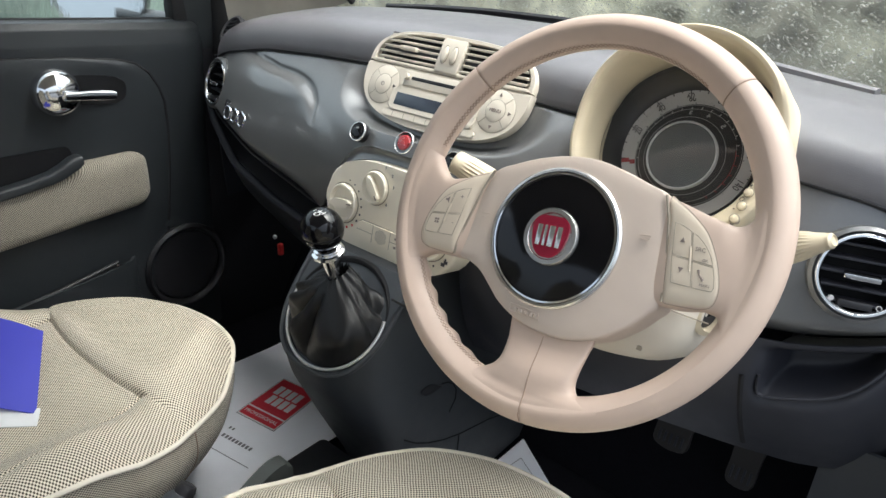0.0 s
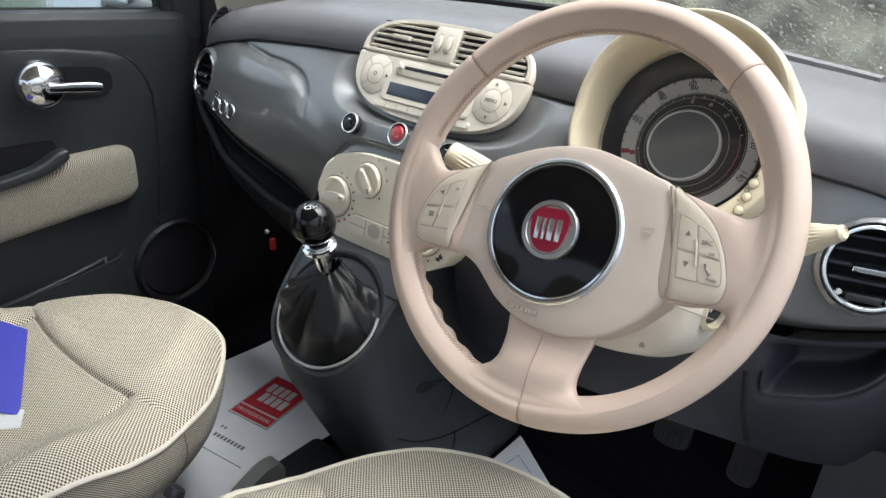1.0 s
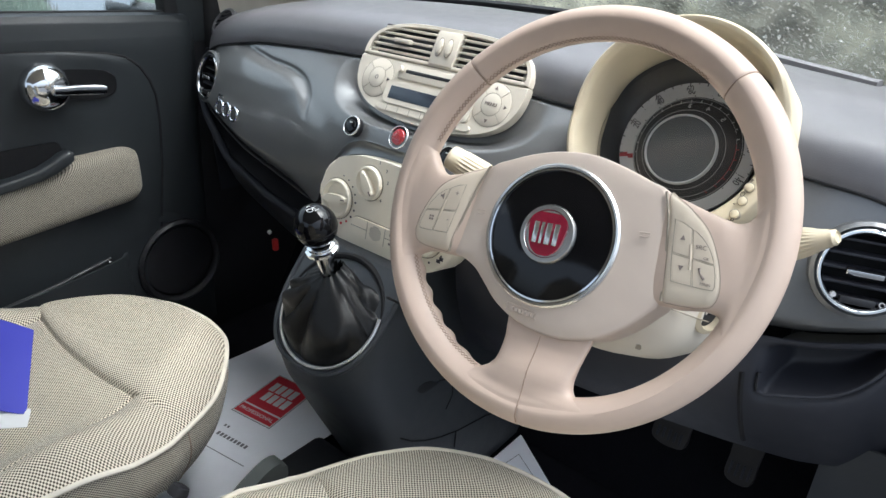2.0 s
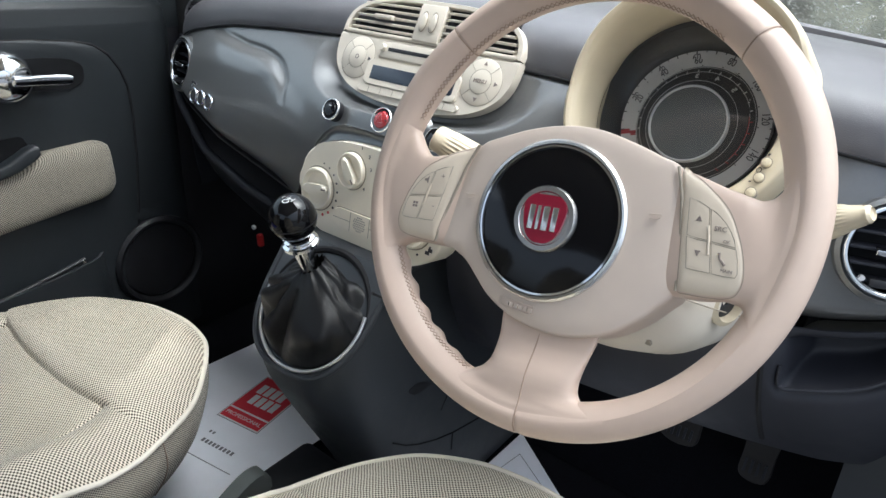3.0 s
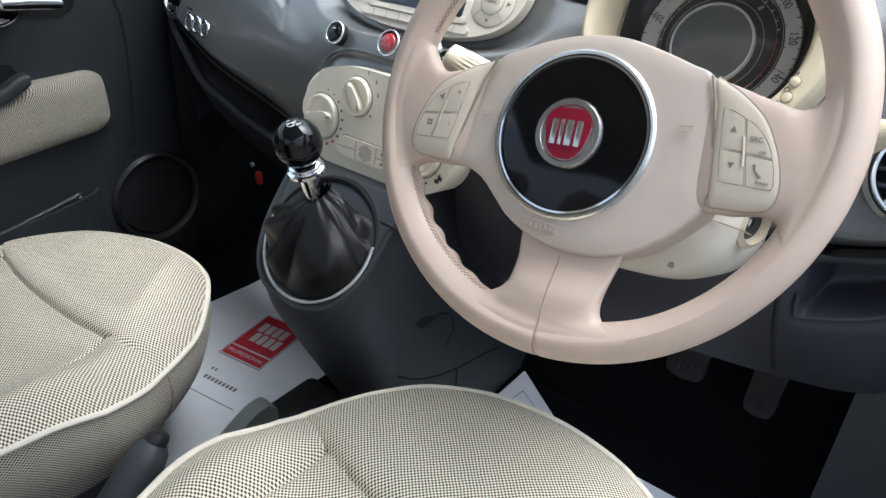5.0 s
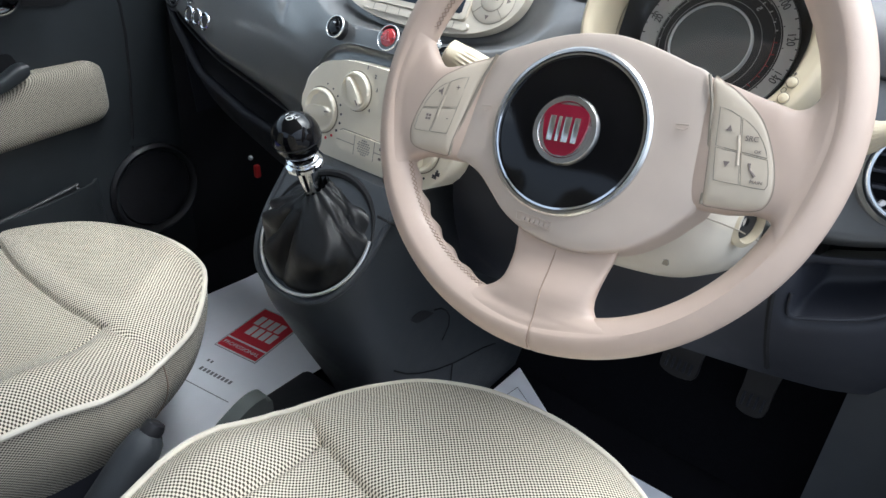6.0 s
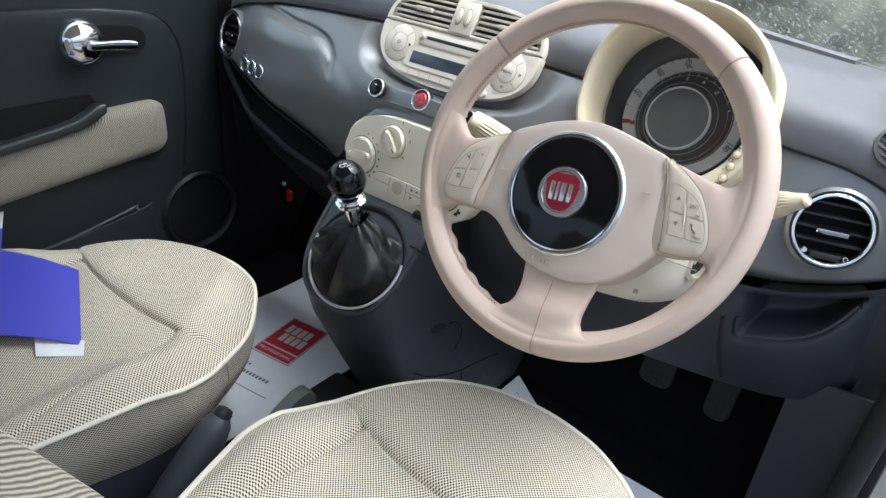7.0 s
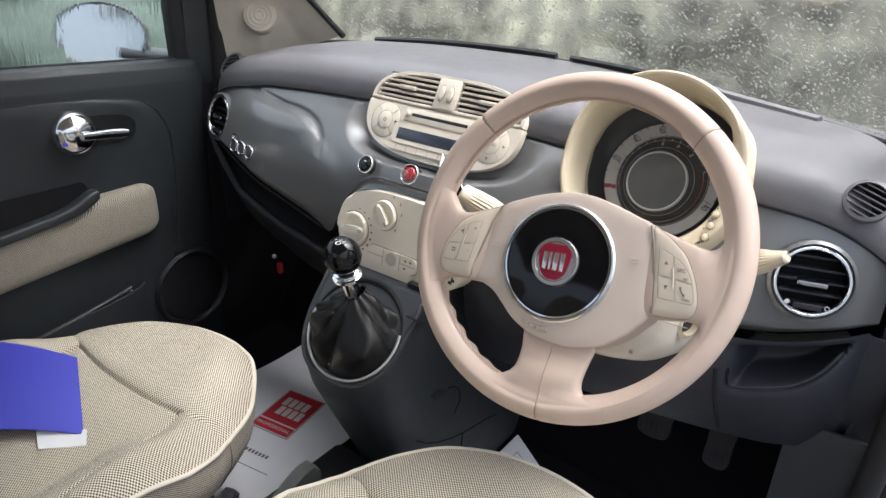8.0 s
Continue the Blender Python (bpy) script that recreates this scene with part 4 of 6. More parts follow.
def gaiter(u, v):
    a = 2 * math.pi * u
    base = GR @ Vector((0.081 * math.cos(a), 0.0762 * math.sin(a), 0.0005))
    top = GT + Vector((0.0135 * math.cos(a), 0.0135 * math.sin(a), 0.005))
    near = 0.5 - 0.5 * math.sin(a)
    # the leather stands up behind the shaft
    back = (0.5 + 0.5 * math.sin(a + 0.45)) ** 1.3
    top += Vector((0.002 * back, 0.003 * back, 0.015 * back))
    w, h = v ** (1.0 + 1.15 * near), v ** (1.15 - 0.42 * near)
    p = Vector((base.x + (top.x - base.x) * w, base.y + (top.y - base.y) * w, base.z + (top.z - base.z) * h))
    out = (base - GR.translation).normalized()
    hump = math.sin(math.pi * v ** 0.8) ** 0.75
    # loose leather: full lobes between slanting gathers that run together at the top
    deg = math.degrees(a) % 360
    fold = 0.011 * near
    for top_at, low_at, wide, deep in ((243, 186, 12, 0.016), (262, 226, 11, 0.021), (283, 262, 12, 0.020), (325, 352, 14, 0.007), (356, 380, 12, 0.006), (215, 160, 12, 0.010)):
        d = ((deg - (low_at + (top_at - low_at) * v ** 1.3) + 180) % 360) - 180
        fold -= deep * 1.1 * math.exp(-abs(d / (0.7 * wide)) ** 1.2) * (0.25 + 0.75 * math.sin(math.pi * min(1.0, v + 0.15)) ** 0.7)
    # a full pillow beside the collar and a slack pocket low on the other side
    for at, hi, wa, wv, big in ((302, 0.42, 20, 0.22, 0.012), (244, 0.25, 13, 0.16, 0.009), (208, 0.5, 15, 0.2, 0.010), (226, 0.3, 9, 0.1, -0.006)):
        d = ((deg - at + 180) % 360) - 180
        fold += big * math.exp(-(d / wa) ** 2 - ((v - hi) / wv) ** 2)
    fold += 0.005 * noise.noise(Vector((math.cos(a) * 2.6, math.sin(a) * 2.6, v * 2.5 + 0.3)))
    crease = 0.0022 * max(0.0, noise.noise(Vector((math.cos(a) * 5 + 3 * v, math.sin(a) * 5, v * 4))))
    shift = hump * (1.25 * fold - crease) + 0.0016 * math.sin(13 * a + 0.4) * v * v
    return p + out * (shift - 0.006 * (1 - near) * hump) + Vector((0, 0, 0.5 * shift - 0.012 * (1 - near) ** 2 * hump))


part("gaiter", grid(gaiter, 220, 56, wrap_u=True), GAITER, lever, "creased black leather gaiter")
LD = Vector((0, -0.243, 0.97))
lm = Matrix.Translation(LT) @ LD.to_track_quat("Z", "Y").to_matrix().to_4x4()
part("shaft", lathe(((0.0085, -0.045), (0.0095, -0.02), (0.0115, 0.004), (0.0125, 0.024)), lm, 24), CHROME, lever, "chrome lever shaft")
part("collar", lathe(((0.0165, 0.022), (0.0215, 0.025), (0.0215, 0.029), (0.0175, 0.031), (0.0175, 0.034), (0.019, 0.036), (0.016, 0.038)), lm, 36), CHROME, lever, "bright chrome collar")
ball = part("knob", lathe([(0.0275 * math.sin(a), 0.063 - 0.0285 * math.cos(a)) for a in (0.55 + (math.pi - 0.56) * i / 20 for i in range(21))], lm, 44), KNOBBLACK, lever, "polished black ball knob")
part("knob_band", ring([(0.0276, 0.0595), (0.0278, 0.0605), (0.0276, 0.0615), (0.027, 0.0605)], lm, 44), DARKER, ball)
kt = basis(lm @ Vector((0.003, 0.0, 0.0905)), (1, 0, 0), (0, 0.9, 0.1))
part("gate_mark", joined(ring([(0.0042, 0.0), (0.0042, 0.0008), (0.0034, 0.0008), (0.0034, 0.0)], kt @ pose(0.003, -0.006, -0.0003), 20), rbox(-0.0062, 0.0092, -0.0003, 0.0003, 0, 0.0009, 0, kt), *[rbox(x - 0.0003, x + 0.0003, -0.0035, 0.0035, 0, 0.0009, 0, kt) for x in (-0.006, 0.0015, 0.009)]), PRINTWHITE, ball, "white shift pattern")

# ---------------------------------------------------------------- steering wheel
RK, TURNED = radians(28.67), radians(7.48)
WC = Vector((0.345, 0, 0.66))
WU = Vector((0, math.sin(RK), math.cos(RK)))
WX = Vector((1, 0, 0)) * math.cos(TURNED) + WU * math.sin(TURNED)
WY = WU * math.cos(TURNED) - Vector((1, 0, 0)) * math.sin(TURNED)
W = basis(WC, WX, WY)
W0 = basis(WC, (1, 0, 0), WU)
wheel = thing("steering_wheel", WC, "cream leather three-spoke steering wheel with a black hub", "steering wheel")
RT, TT = 0.1745, 0.0157



def thumb(a):
    """The rim swells a little at the thumb grips."""
    return 1 + 0.06 * math.exp(-((((a - math.pi * 0.17 + math.pi) % (2 * math.pi)) - math.pi) / 0.22) ** 2) + 0.06 * math.exp(-((((a - math.pi * 0.83 + math.pi) % (2 * math.pi)) - math.pi) / 0.22) ** 2)


def section(b):
    """Cross-section of the rim: round, with the inner front quarter cut back."""
    c, h = math.cos(b), math.sin(b)
    if c < 0 and h > 0:
        return -(-c) ** 1.6, h ** 1.25
    return c, h


def rim(u, v):
    a, b = 2 * math.pi * u, 2 * math.pi * v
    k = thumb(a)
    for s in (0.25, 0.75):
        d = abs(((a / math.pi - s + 1) % 2) - 1) * math.pi * RT
        k *= 1 - 0.07 * math.exp(-(d / 0.0011) ** 2)
    d = abs(((a / math.pi - 1.5139 + 1) % 2) - 1) * math.pi * RT
    if math.sin(b) > -0.2:
        k *= 1 - 0.06 * math.exp(-(d / 0.0011) ** 2)
    # finger grips behind the lower quarters
    low = math.exp(-((a - math.radians(226)) / 0.42) ** 4)
    k *= 1 + 0.2 * low * (0.5 + 0.5 * math.sin(40 * a)) * math.exp(-((b - math.radians(215)) / 0.6) ** 2)
    k *= 1 - 0.16 * math.exp(-((a - math.radians(314)) / 0.46) ** 4) * max(0.0, -math.cos(b))
    c, h = section(b)
    r = RT + TT * k * c
    return W @ Vector((r * math.cos(a), r * math.sin(a), TT * 1.02 * k * h))


part("rim", grid(rim, 720, 32, True, True), LEATHER, wheel, "cream leather wrapped rim")
for s in (45, 135):
    a = radians(s)
    part("rim_seam", tube([W @ Vector(((RT + TT * 0.985 * section(b)[0]) * math.cos(a), (RT + TT * 0.985 * section(b)[0]) * math.sin(a), TT * section(b)[1])) for b in (i * 2 * math.pi / 32 for i in range(32))], 0.0005, 5, closed=True), SEAMCREAM, wheel)
# crossed stitching along the inner side of the rim
def stitches(a0, a1, step=0.027):
    n = int((a1 - a0) / step)
    pieces = []
    for i in range(n):
        a, b = a0 + i * step, a0 + (i + 1) * step
        def at(ang, off):
            q = radians(163) + off
            c, h = section(q)
            big = TT * thumb(ang) + 0.0004
            rr = RT + big * c
            return W @ Vector((rr * math.cos(ang), rr * math.sin(ang), big * 1.02 * h))
        pieces.append(tube([at(a, -0.13), at((a + b) / 2, 0.0) , at(b, 0.13)], 0.00034, 4))
        pieces.append(tube([at(a, 0.13), at((a + b) / 2, 0.0), at(b, -0.13)], 0.00034, 4))
    return joined(*pieces)


part("stitching", stitches(radians(52), radians(163)), THREAD, wheel, "brown crossed stitching")
part("stitching", stitches(radians(203), radians(253)), THREAD, wheel, "brown crossed stitching")


def spoke(sections, m, n=28, p=2.8):
    """Sections: way along y, centre x, half width, half thickness, lift."""
    rings = []
    for y, cx, w, h, lift in sections:
        rings.append([m @ Vector((cx + w * math.copysign(abs(math.cos(a)) ** (2 / p), math.cos(a)), y, lift + h * math.copysign(abs(math.sin(a)) ** (2 / p), math.sin(a)))) for a in (2 * math.pi * i / n for i in range(n))])
    return loft(rings)


def rim_height(r):
    """Height of the front of the rim over the wheel's plane at a distance from the axle."""
    c = (r - RT) / TT
    if abs(c) >= 1:
        return -0.02
    if c < 0:
        c = (-c) ** (1 / 1.6)
        return 1.02 * TT * max(0.0, 1 - c * c) ** 0.625
    return 1.02 * TT * math.sqrt(1 - c * c)


def wheel_spoke(place, ways, upper, lower, out, fronts, boxy=0.5):
    """Runs out from the hub and melts into the rim with rounded corners."""
    hi, lo = smoothed(ways, upper), smoothed(ways, lower)
    front = smoothed(out, fronts)
    rings = []
    for k in range(72):
        x = 0.08 + 0.094 * k / 71
        far = math.sqrt(max(0.0, 0.173 ** 2 - x * x)) + 0.004
        top, low = min(hi(x), far), max(lo(x), -far)
        cy, w = (top + low) / 2, (top - low) / 2
        # boxy along the switches, crowned where it meets the rim
        e = boxy + (1 - boxy) * min(1.0, max(0.0, (x - 0.138) / 0.02))
        pts = []
        for i in range(56):
            a = 2 * math.pi * i / 56
            c, h = math.cos(a), math.sin(a)
            y = cy + w * math.copysign(abs(c) ** e, c)
            r = math.hypot(x, y)
            zr = rim_height(r)
            if h > 0:
                z = front(x) * abs(h) ** e
                d = max(0.0, 0.007 - abs(z - zr)) / 0.007
                f = min(1.0, max(0.0, (0.1735 - r) / 0.006)) * min(1.0, abs(h) * 2.2)
                z = max(z, zr) + d * d * 0.00175 * f - 0.0007 * (1 - f)
            else:
                z = -0.0112 * abs(h) ** 0.5
            pts.append(W @ place(x, y, z))
        rings.append(pts)
    return loft(rings)


SIDE = ((0.08, 0.09, 0.1, 0.108, 0.125, 0.18), (0.006, 0.0072, 0.0105, 0.0122, 0.0128, 0.0128))
RIGHT_SPOKE = ((0.08, 0.1, 0.12, 0.1365, 0.146, 0.152, 0.156, 0.16, 0.174), (0.033, 0.0277, 0.0212, 0.0166, 0.0146, 0.0168, 0.0213, 0.029, 0.06), (-0.059, -0.0602, -0.0598, -0.0565, -0.0578, -0.064, -0.073, -0.082, -0.1))
LEFT_SPOKE = ((0.08, 0.1, 0.1125, 0.127, 0.134, 0.14, 0.146, 0.152, 0.174), (0.033, 0.026, 0.0202, 0.0172, 0.018, 0.0212, 0.0282, 0.037, 0.07), (-0.058, -0.059, -0.059, -0.0592, -0.0607, -0.0635, -0.068, -0.075, -0.1))
part("lower_spoke", wheel_spoke(lambda x, y, z: Vector((y, -x, z)), (0.08, 0.1, 0.109, 0.118, 0.127, 0.134, 0.14, 0.147, 0.152, 0.155, 0.158, 0.163, 0.174), (0.0555, 0.0538, 0.0525, 0.0498, 0.0475, 0.0461, 0.0454, 0.0462, 0.0492, 0.054, 0.062, 0.078, 0.1), (-0.031, -0.0295, -0.0285, -0.0275, -0.028, -0.0287, -0.0302, -0.036, -0.0447, -0.05, -0.0545, -0.062, -0.08), (0.08, 0.1, 0.118, 0.128, 0.136, 0.142, 0.148, 0.18), (0.0005, 0.0008, 0.0035, 0.007, 0.0103, 0.0122, 0.0128, 0.0128), 0.7), LEATHER, wheel, "cream leather lower spoke")
part("spoke_seam", tube([W @ Vector((0.0075, y, z)) for y, z in ((-0.1, -0.0005), (-0.118, 0.0035), (-0.128, 0.007), (-0.136, 0.0103), (-0.142, 0.0122), (-0.15, 0.0128), (-0.16, 0.0129), (-0.165, 0.0134), (-0.17, 0.0145), (-0.176, 0.0154), (-0.182, 0.0141), (-0.187, 0.0095))], 0.0006, 6), SEAMCREAM, wheel)
part("side_spoke", wheel_spoke(lambda x, y, z: Vector((x, y, z)), *RIGHT_SPOKE, *SIDE), LEATHER, wheel, "cream leather side spoke")
part("side_spoke", wheel_spoke(lambda x, y, z: Vector((-x, y, z)), *LEFT_SPOKE, *SIDE), LEATHER, wheel, "cream leather side spoke")

# airbag cover
hub_out = [(-0.010, 0.0545), (-0.037, 0.0495), (-0.062, 0.041), (-0.0795, 0.033), (-0.0865, 0.018), (-0.0925, -0.004), (-0.098, -0.03), (-0.1015, -0.051), (-0.098, -0.0575), (-0.087, -0.06), (-0.073, -0.0665), (-0.0585, -0.079), (-0.044, -0.0915), (-0.022, -0.1025), (0.004, -0.108), (0.03, -0.108), (0.058, -0.1), (0.08, -0.085), (0.094, -0.0705), (0.102, -0.0605), (0.1035, -0.047), (0.0995, -0.0175), (0.0945, 0.0112), (0.0875, 0.0316), (0.072, 0.0385), (0.045, 0.048), (0.018, 0.0545)]


ho = closed_curve(hub_out, 176)
HC = (-0.003, -0.0225)

hub_r = spline((1.0, 1.0, 0.998, 0.985, 0.95, 0.89, 0.8, 0.65, 0.45, 0.25, 0.03))
hub_z = spline((-0.03, -0.012, 0.001, 0.0062, 0.0077, 0.0089, 0.0096, 0.01, 0.0102, 0.0102, 0.0102))


def hub(u, v):
    x, y = ho[int(round(u * 176)) % 176]
    r = hub_r(v)
    z = hub_z(v)
    return W @ Vector((HC[0] + (x - HC[0]) * r, HC[1] + (y - HC[1]) * r, z))


cover = part("airbag_cover", grid(hub, 176, 40, wrap_u=True), HUB, wheel, "smooth cream airbag cover")
HM = W @ pose(HC[0], HC[1], 0.0095)
part("chrome_ring", ring([(0.0645, -0.003), (0.0642, 0.0025), (0.0625, 0.0042), (0.0605, 0.0036), (0.0598, 0.0012), (0.0598, -0.003)], HM, 80), SATIN, wheel, "bright chrome hub ring")
part("inner_ring", ring([(0.0596, 0.001), (0.0594, 0.003), (0.0578, 0.0032), (0.0572, 0.001)], HM, 80), CHROME, wheel)
part("hub_disc", lathe(((0.0585, -0.002), (0.0575, 0.0015), (0.045, 0.0036), (0.03, 0.005), (0.015, 0.0057), (0.0005, 0.006)), HM, 64), GLOSS, wheel, "gloss black hub disc")
emblem = part("emblem", lathe(((0.0268, 0.003), (0.0266, 0.0068), (0.0252, 0.0088), (0.0215, 0.0088), (0.0205, 0.0074), (0.001, 0.0074)), HM, 56), SATIN, wheel, "round chrome emblem")
shield = closed_curve([(0, 0.0185), (0.011, 0.0178), (0.0178, 0.0125), (0.0172, 0.0), (0.0135, -0.0118), (0.0065, -0.0185), (0, -0.0195), (-0.0065, -0.0185), (-0.0135, -0.0118), (-0.0172, 0.0), (-0.0178, 0.0125), (-0.011, 0.0178)], 48)
part("shield", prism(shield, 0.006, 0.0089, HM, 0.0006), RED, emblem, "dark red enamel shield")
for x0, x1 in ((-0.0125, -0.0078), (-0.0056, -0.0028), (-0.0006, 0.0048), (0.0072, 0.0119)):
    part("emblem_bar", rbox(x0, x1, -0.0095, 0.0095, 0.0086, 0.0097, 0.0004, HM), SATIN, emblem)
part("airbag_plate", joined(*[tube([W @ Vector((x, y, z)) for x, y, z in q], 0.0005, 4, closed=True) for q in ([(-0.028, -0.0885, 0.0113), (0.002, -0.0915, 0.0113), (0.002, -0.098, 0.0102), (-0.028, -0.095, 0.0102)],)], *[rbox(-0.0235 + 0.0042 * i, -0.0205 + 0.0042 * i, -0.0945 - 0.0003 * i, -0.0915 - 0.0003 * i, 0.0085, 0.0113, 0, W) for i in range(6)]), HUB, wheel, "embossed airbag plate")
for x, y in ((-0.077, -0.012), (0.08, -0.006)):
    part("embossed_mark", joined(tube([W @ Vector((x - 0.005, y, 0.0113)), W @ Vector((x + 0.004, y + 0.0005, 0.0113))], 0.0006, 4), tube([W @ Vector((x - 0.004, y - 0.003, 0.0113)), W @ Vector((x + 0.001, y - 0.0035, 0.0113)), W @ Vector((x + 0.004, y - 0.0015, 0.0113))], 0.0005, 4)), HUB, wheel)

# thumb switch pods, lying on the side spokes
def spoke_height(ways, upper, lower, out, fronts):
    """Height of a side spoke's face over the wheel's plane."""
    hi, lo, front = smoothed(ways, upper), smoothed(ways, lower), smoothed(out, fronts)
    def at(x, y):
        top, low = hi(x), lo(x)
        e = 0.5 + 0.5 * min(1.0, max(0.0, (x - 0.138) / 0.02))
        c = min(1.0, abs(y - (top + low) / 2) / ((top - low) / 2)) ** (1 / e)
        return max(front(x) * max(0.0, 1 - c * c) ** (e / 2), rim_height(math.hypot(x, y)), 0.002)
    return at


POD_Z = {1: spoke_height(*RIGHT_SPOKE, *SIDE), -1: spoke_height(*LEFT_SPOKE, *SIDE)}


def on_pod(bm):
    """Lifts flat geometry onto the face of the spoke that it lies over."""
    for vt in bm.verts:
        vt.co.z += POD_Z[1 if vt.co.x > 0 else -1](abs(vt.co.x), vt.co.y)
    bm.transform(W)
    return bm


pod_r = closed_curve([(0.0905, 0.0312), (0.0985, 0.0272), (0.1112, 0.0195), (0.1279, 0.0052), (0.1385, -0.0125), (0.1445, -0.029), (0.1462, -0.042), (0.143, -0.0515), (0.1355, -0.0552), (0.125, -0.0565), (0.113, -0.057), (0.1052, -0.056), (0.104, -0.0455), (0.1003, -0.0175), (0.0952, 0.0112)], 120)
cells_r = [[(0.101, 0.0093), (0.1085, 0.0072), (0.116, 0.0036), (0.1182, -0.007), (0.1205, -0.0185), (0.1125, -0.0178), (0.1046, -0.0165)], [(0.1047, -0.0177), (0.1125, -0.019), (0.1207, -0.0195), (0.123, -0.03), (0.125, -0.04), (0.117, -0.0399), (0.1088, -0.0394), (0.107, -0.03)], [(0.1172, 0.003), (0.1215, 0.0008), (0.1252, -0.002), (0.129, -0.0055), (0.133, -0.0105), (0.136, -0.0155), (0.138, -0.0205), (0.13, -0.0196), (0.1217, -0.0187)], [(0.1219, -0.0198), (0.13, -0.0208), (0.1384, -0.0216), (0.1408, -0.029), (0.1422, -0.0375), (0.1412, -0.0402), (0.134, -0.0405), (0.1262, -0.0402)]]
for side in (-1, 1):
    def pod_edge(x, y):
        """The pod on the passenger's side reaches further in towards the hub."""
        k = min(1.0, max(0.0, (0.125 - x) / 0.025)) * min(1.0, max(0.0, (y + 0.06) / 0.09))
        return (x - 0.0075 * k if side < 0 else x), y

    def pod_face(u, v):
        x, y = pod_edge(*pod_r[int(round(u * 120)) % 120])
        f = 1 - 0.97 * v
        return Vector((side * (0.121 + (x - 0.121) * f), -0.02 + (y + 0.02) * f, 0.0012 * (1 - f ** 16) - 0.0004))
    podp = part("switch_pod", on_pod(grid(pod_face, 120, 22, wrap_u=True)), PODTAN, wheel, "ivory thumb switch pod", 0)
    for p in podp.data.polygons:
        p.use_smooth = True
    part("pod_edge", on_pod(tube([Vector((side * x, y, 0.0001)) for x, y in (pod_edge(*p) for p in pod_r)], 0.0003, 4, closed=True)), CREAM_DARK, podp)
    part("pod_gap", tube([W @ Vector((side * (pod_edge(x + 0.002, y)[0] - 0.002), y, 0.0092)) for x, y in ((0.0882, 0.0305), (0.0945, 0.0112), (0.0995, -0.0175), (0.1034, -0.047), (0.104, -0.0563))], 0.0012, 6), CREAM_DARK, wheel)
    for q in cells_r:
        mx, my = sum(p[0] for p in q) / len(q), sum(p[1] for p in q) / len(q)
        part("button", on_pod(grid(lambda u, v: Vector((side * (mx + (q[int(round(u * len(q))) % len(q)][0] - mx) * (1 - 0.95 * v)), my + (q[int(round(u * len(q))) % len(q)][1] - my) * (1 - 0.95 * v), 0.0009 + 0.0002 * min(1.0, v * 6))), len(q), 6, wrap_u=True)), PODTAN, podp, smooth=30)
        part("button_gap", on_pod(tube([Vector((side * x, y, 0.00085)) for x, y in q], 0.00034, 4, closed=True)), CREAM_DARK, podp)
    part("divider", on_pod(tube([Vector((side * x, y, 0.0012)) for x, y in ((0.1178, -0.0085), (0.1195, -0.016), (0.1215, -0.028))], 0.0009, 6)), PODTAN, podp)


def on_wheel(x, y, size, text):
    return on_pod(lettering(text, size, pose(x, y, 0.0014), 0.0001))


part("arrow_mark", on_pod(prism([(0.1087, -0.0062), (0.1129, -0.0062), (0.1108, -0.0022)], 0.001, 0.0014)), SOFTMARK, wheel)
part("arrow_mark", on_pod(prism([(0.1121, -0.0262), (0.1163, -0.0262), (0.1142, -0.0302)], 0.001, 0.0014)), SOFTMARK, wheel)
part("button_text", on_wheel(0.1262, -0.0098, 0.0048, "SRC"), SOFTMARK, wheel)
part("button_text", on_wheel(0.1317, -0.0176, 0.003, "OK"), SOFTMARK, wheel)
part("button_text", on_wheel(0.1352, -0.037, 0.0032, "MAIN"), SOFTMARK, wheel)
part("phone_mark", on_pod(tube([Vector(p) for p in ((0.1285, -0.0255, 0.0011), (0.1295, -0.0295, 0.0011), (0.1335, -0.0335, 0.0011))], [0.0011, 0.0006, 0.0011], 6)), SOFTMARK, wheel)
part("button_text", on_wheel(-0.1075, -0.001, 0.007, "+"), SOFTMARK, wheel)
part("button_text", on_wheel(-0.111, -0.027, 0.007, "-"), SOFTMARK, wheel)
part("mute_mark", on_pod(prism([(-0.1255, -0.0045), (-0.1235, -0.0045), (-0.1215, -0.002), (-0.1215, -0.009), (-0.1235, -0.0065), (-0.1255, -0.0065)], 0.001, 0.0014)), SOFTMARK, wheel)
for dx in (0, 0.0028):
    for dy in (0, 0.0028):
        part("grid_mark", on_pod(rbox(-0.1325 + dx, -0.1305 + dx, -0.0305 + dy, -0.0285 + dy, 0.001, 0.0014, 0)), SOFTMARK, wheel)

# ---------------------------------------------------------------- column cover, stalks, ignition
shroud = thing("column_cover", W0 @ Vector((0, -0.03, -0.15)), "ivory plastic cover of the steering column", "column cover")


def cover_ring(n, rx, ry, cy, p=2.7):
    return [W0 @ Vector((x, y, n)) for x, y in oval(rx, ry, 0.0, cy, 48, p)]


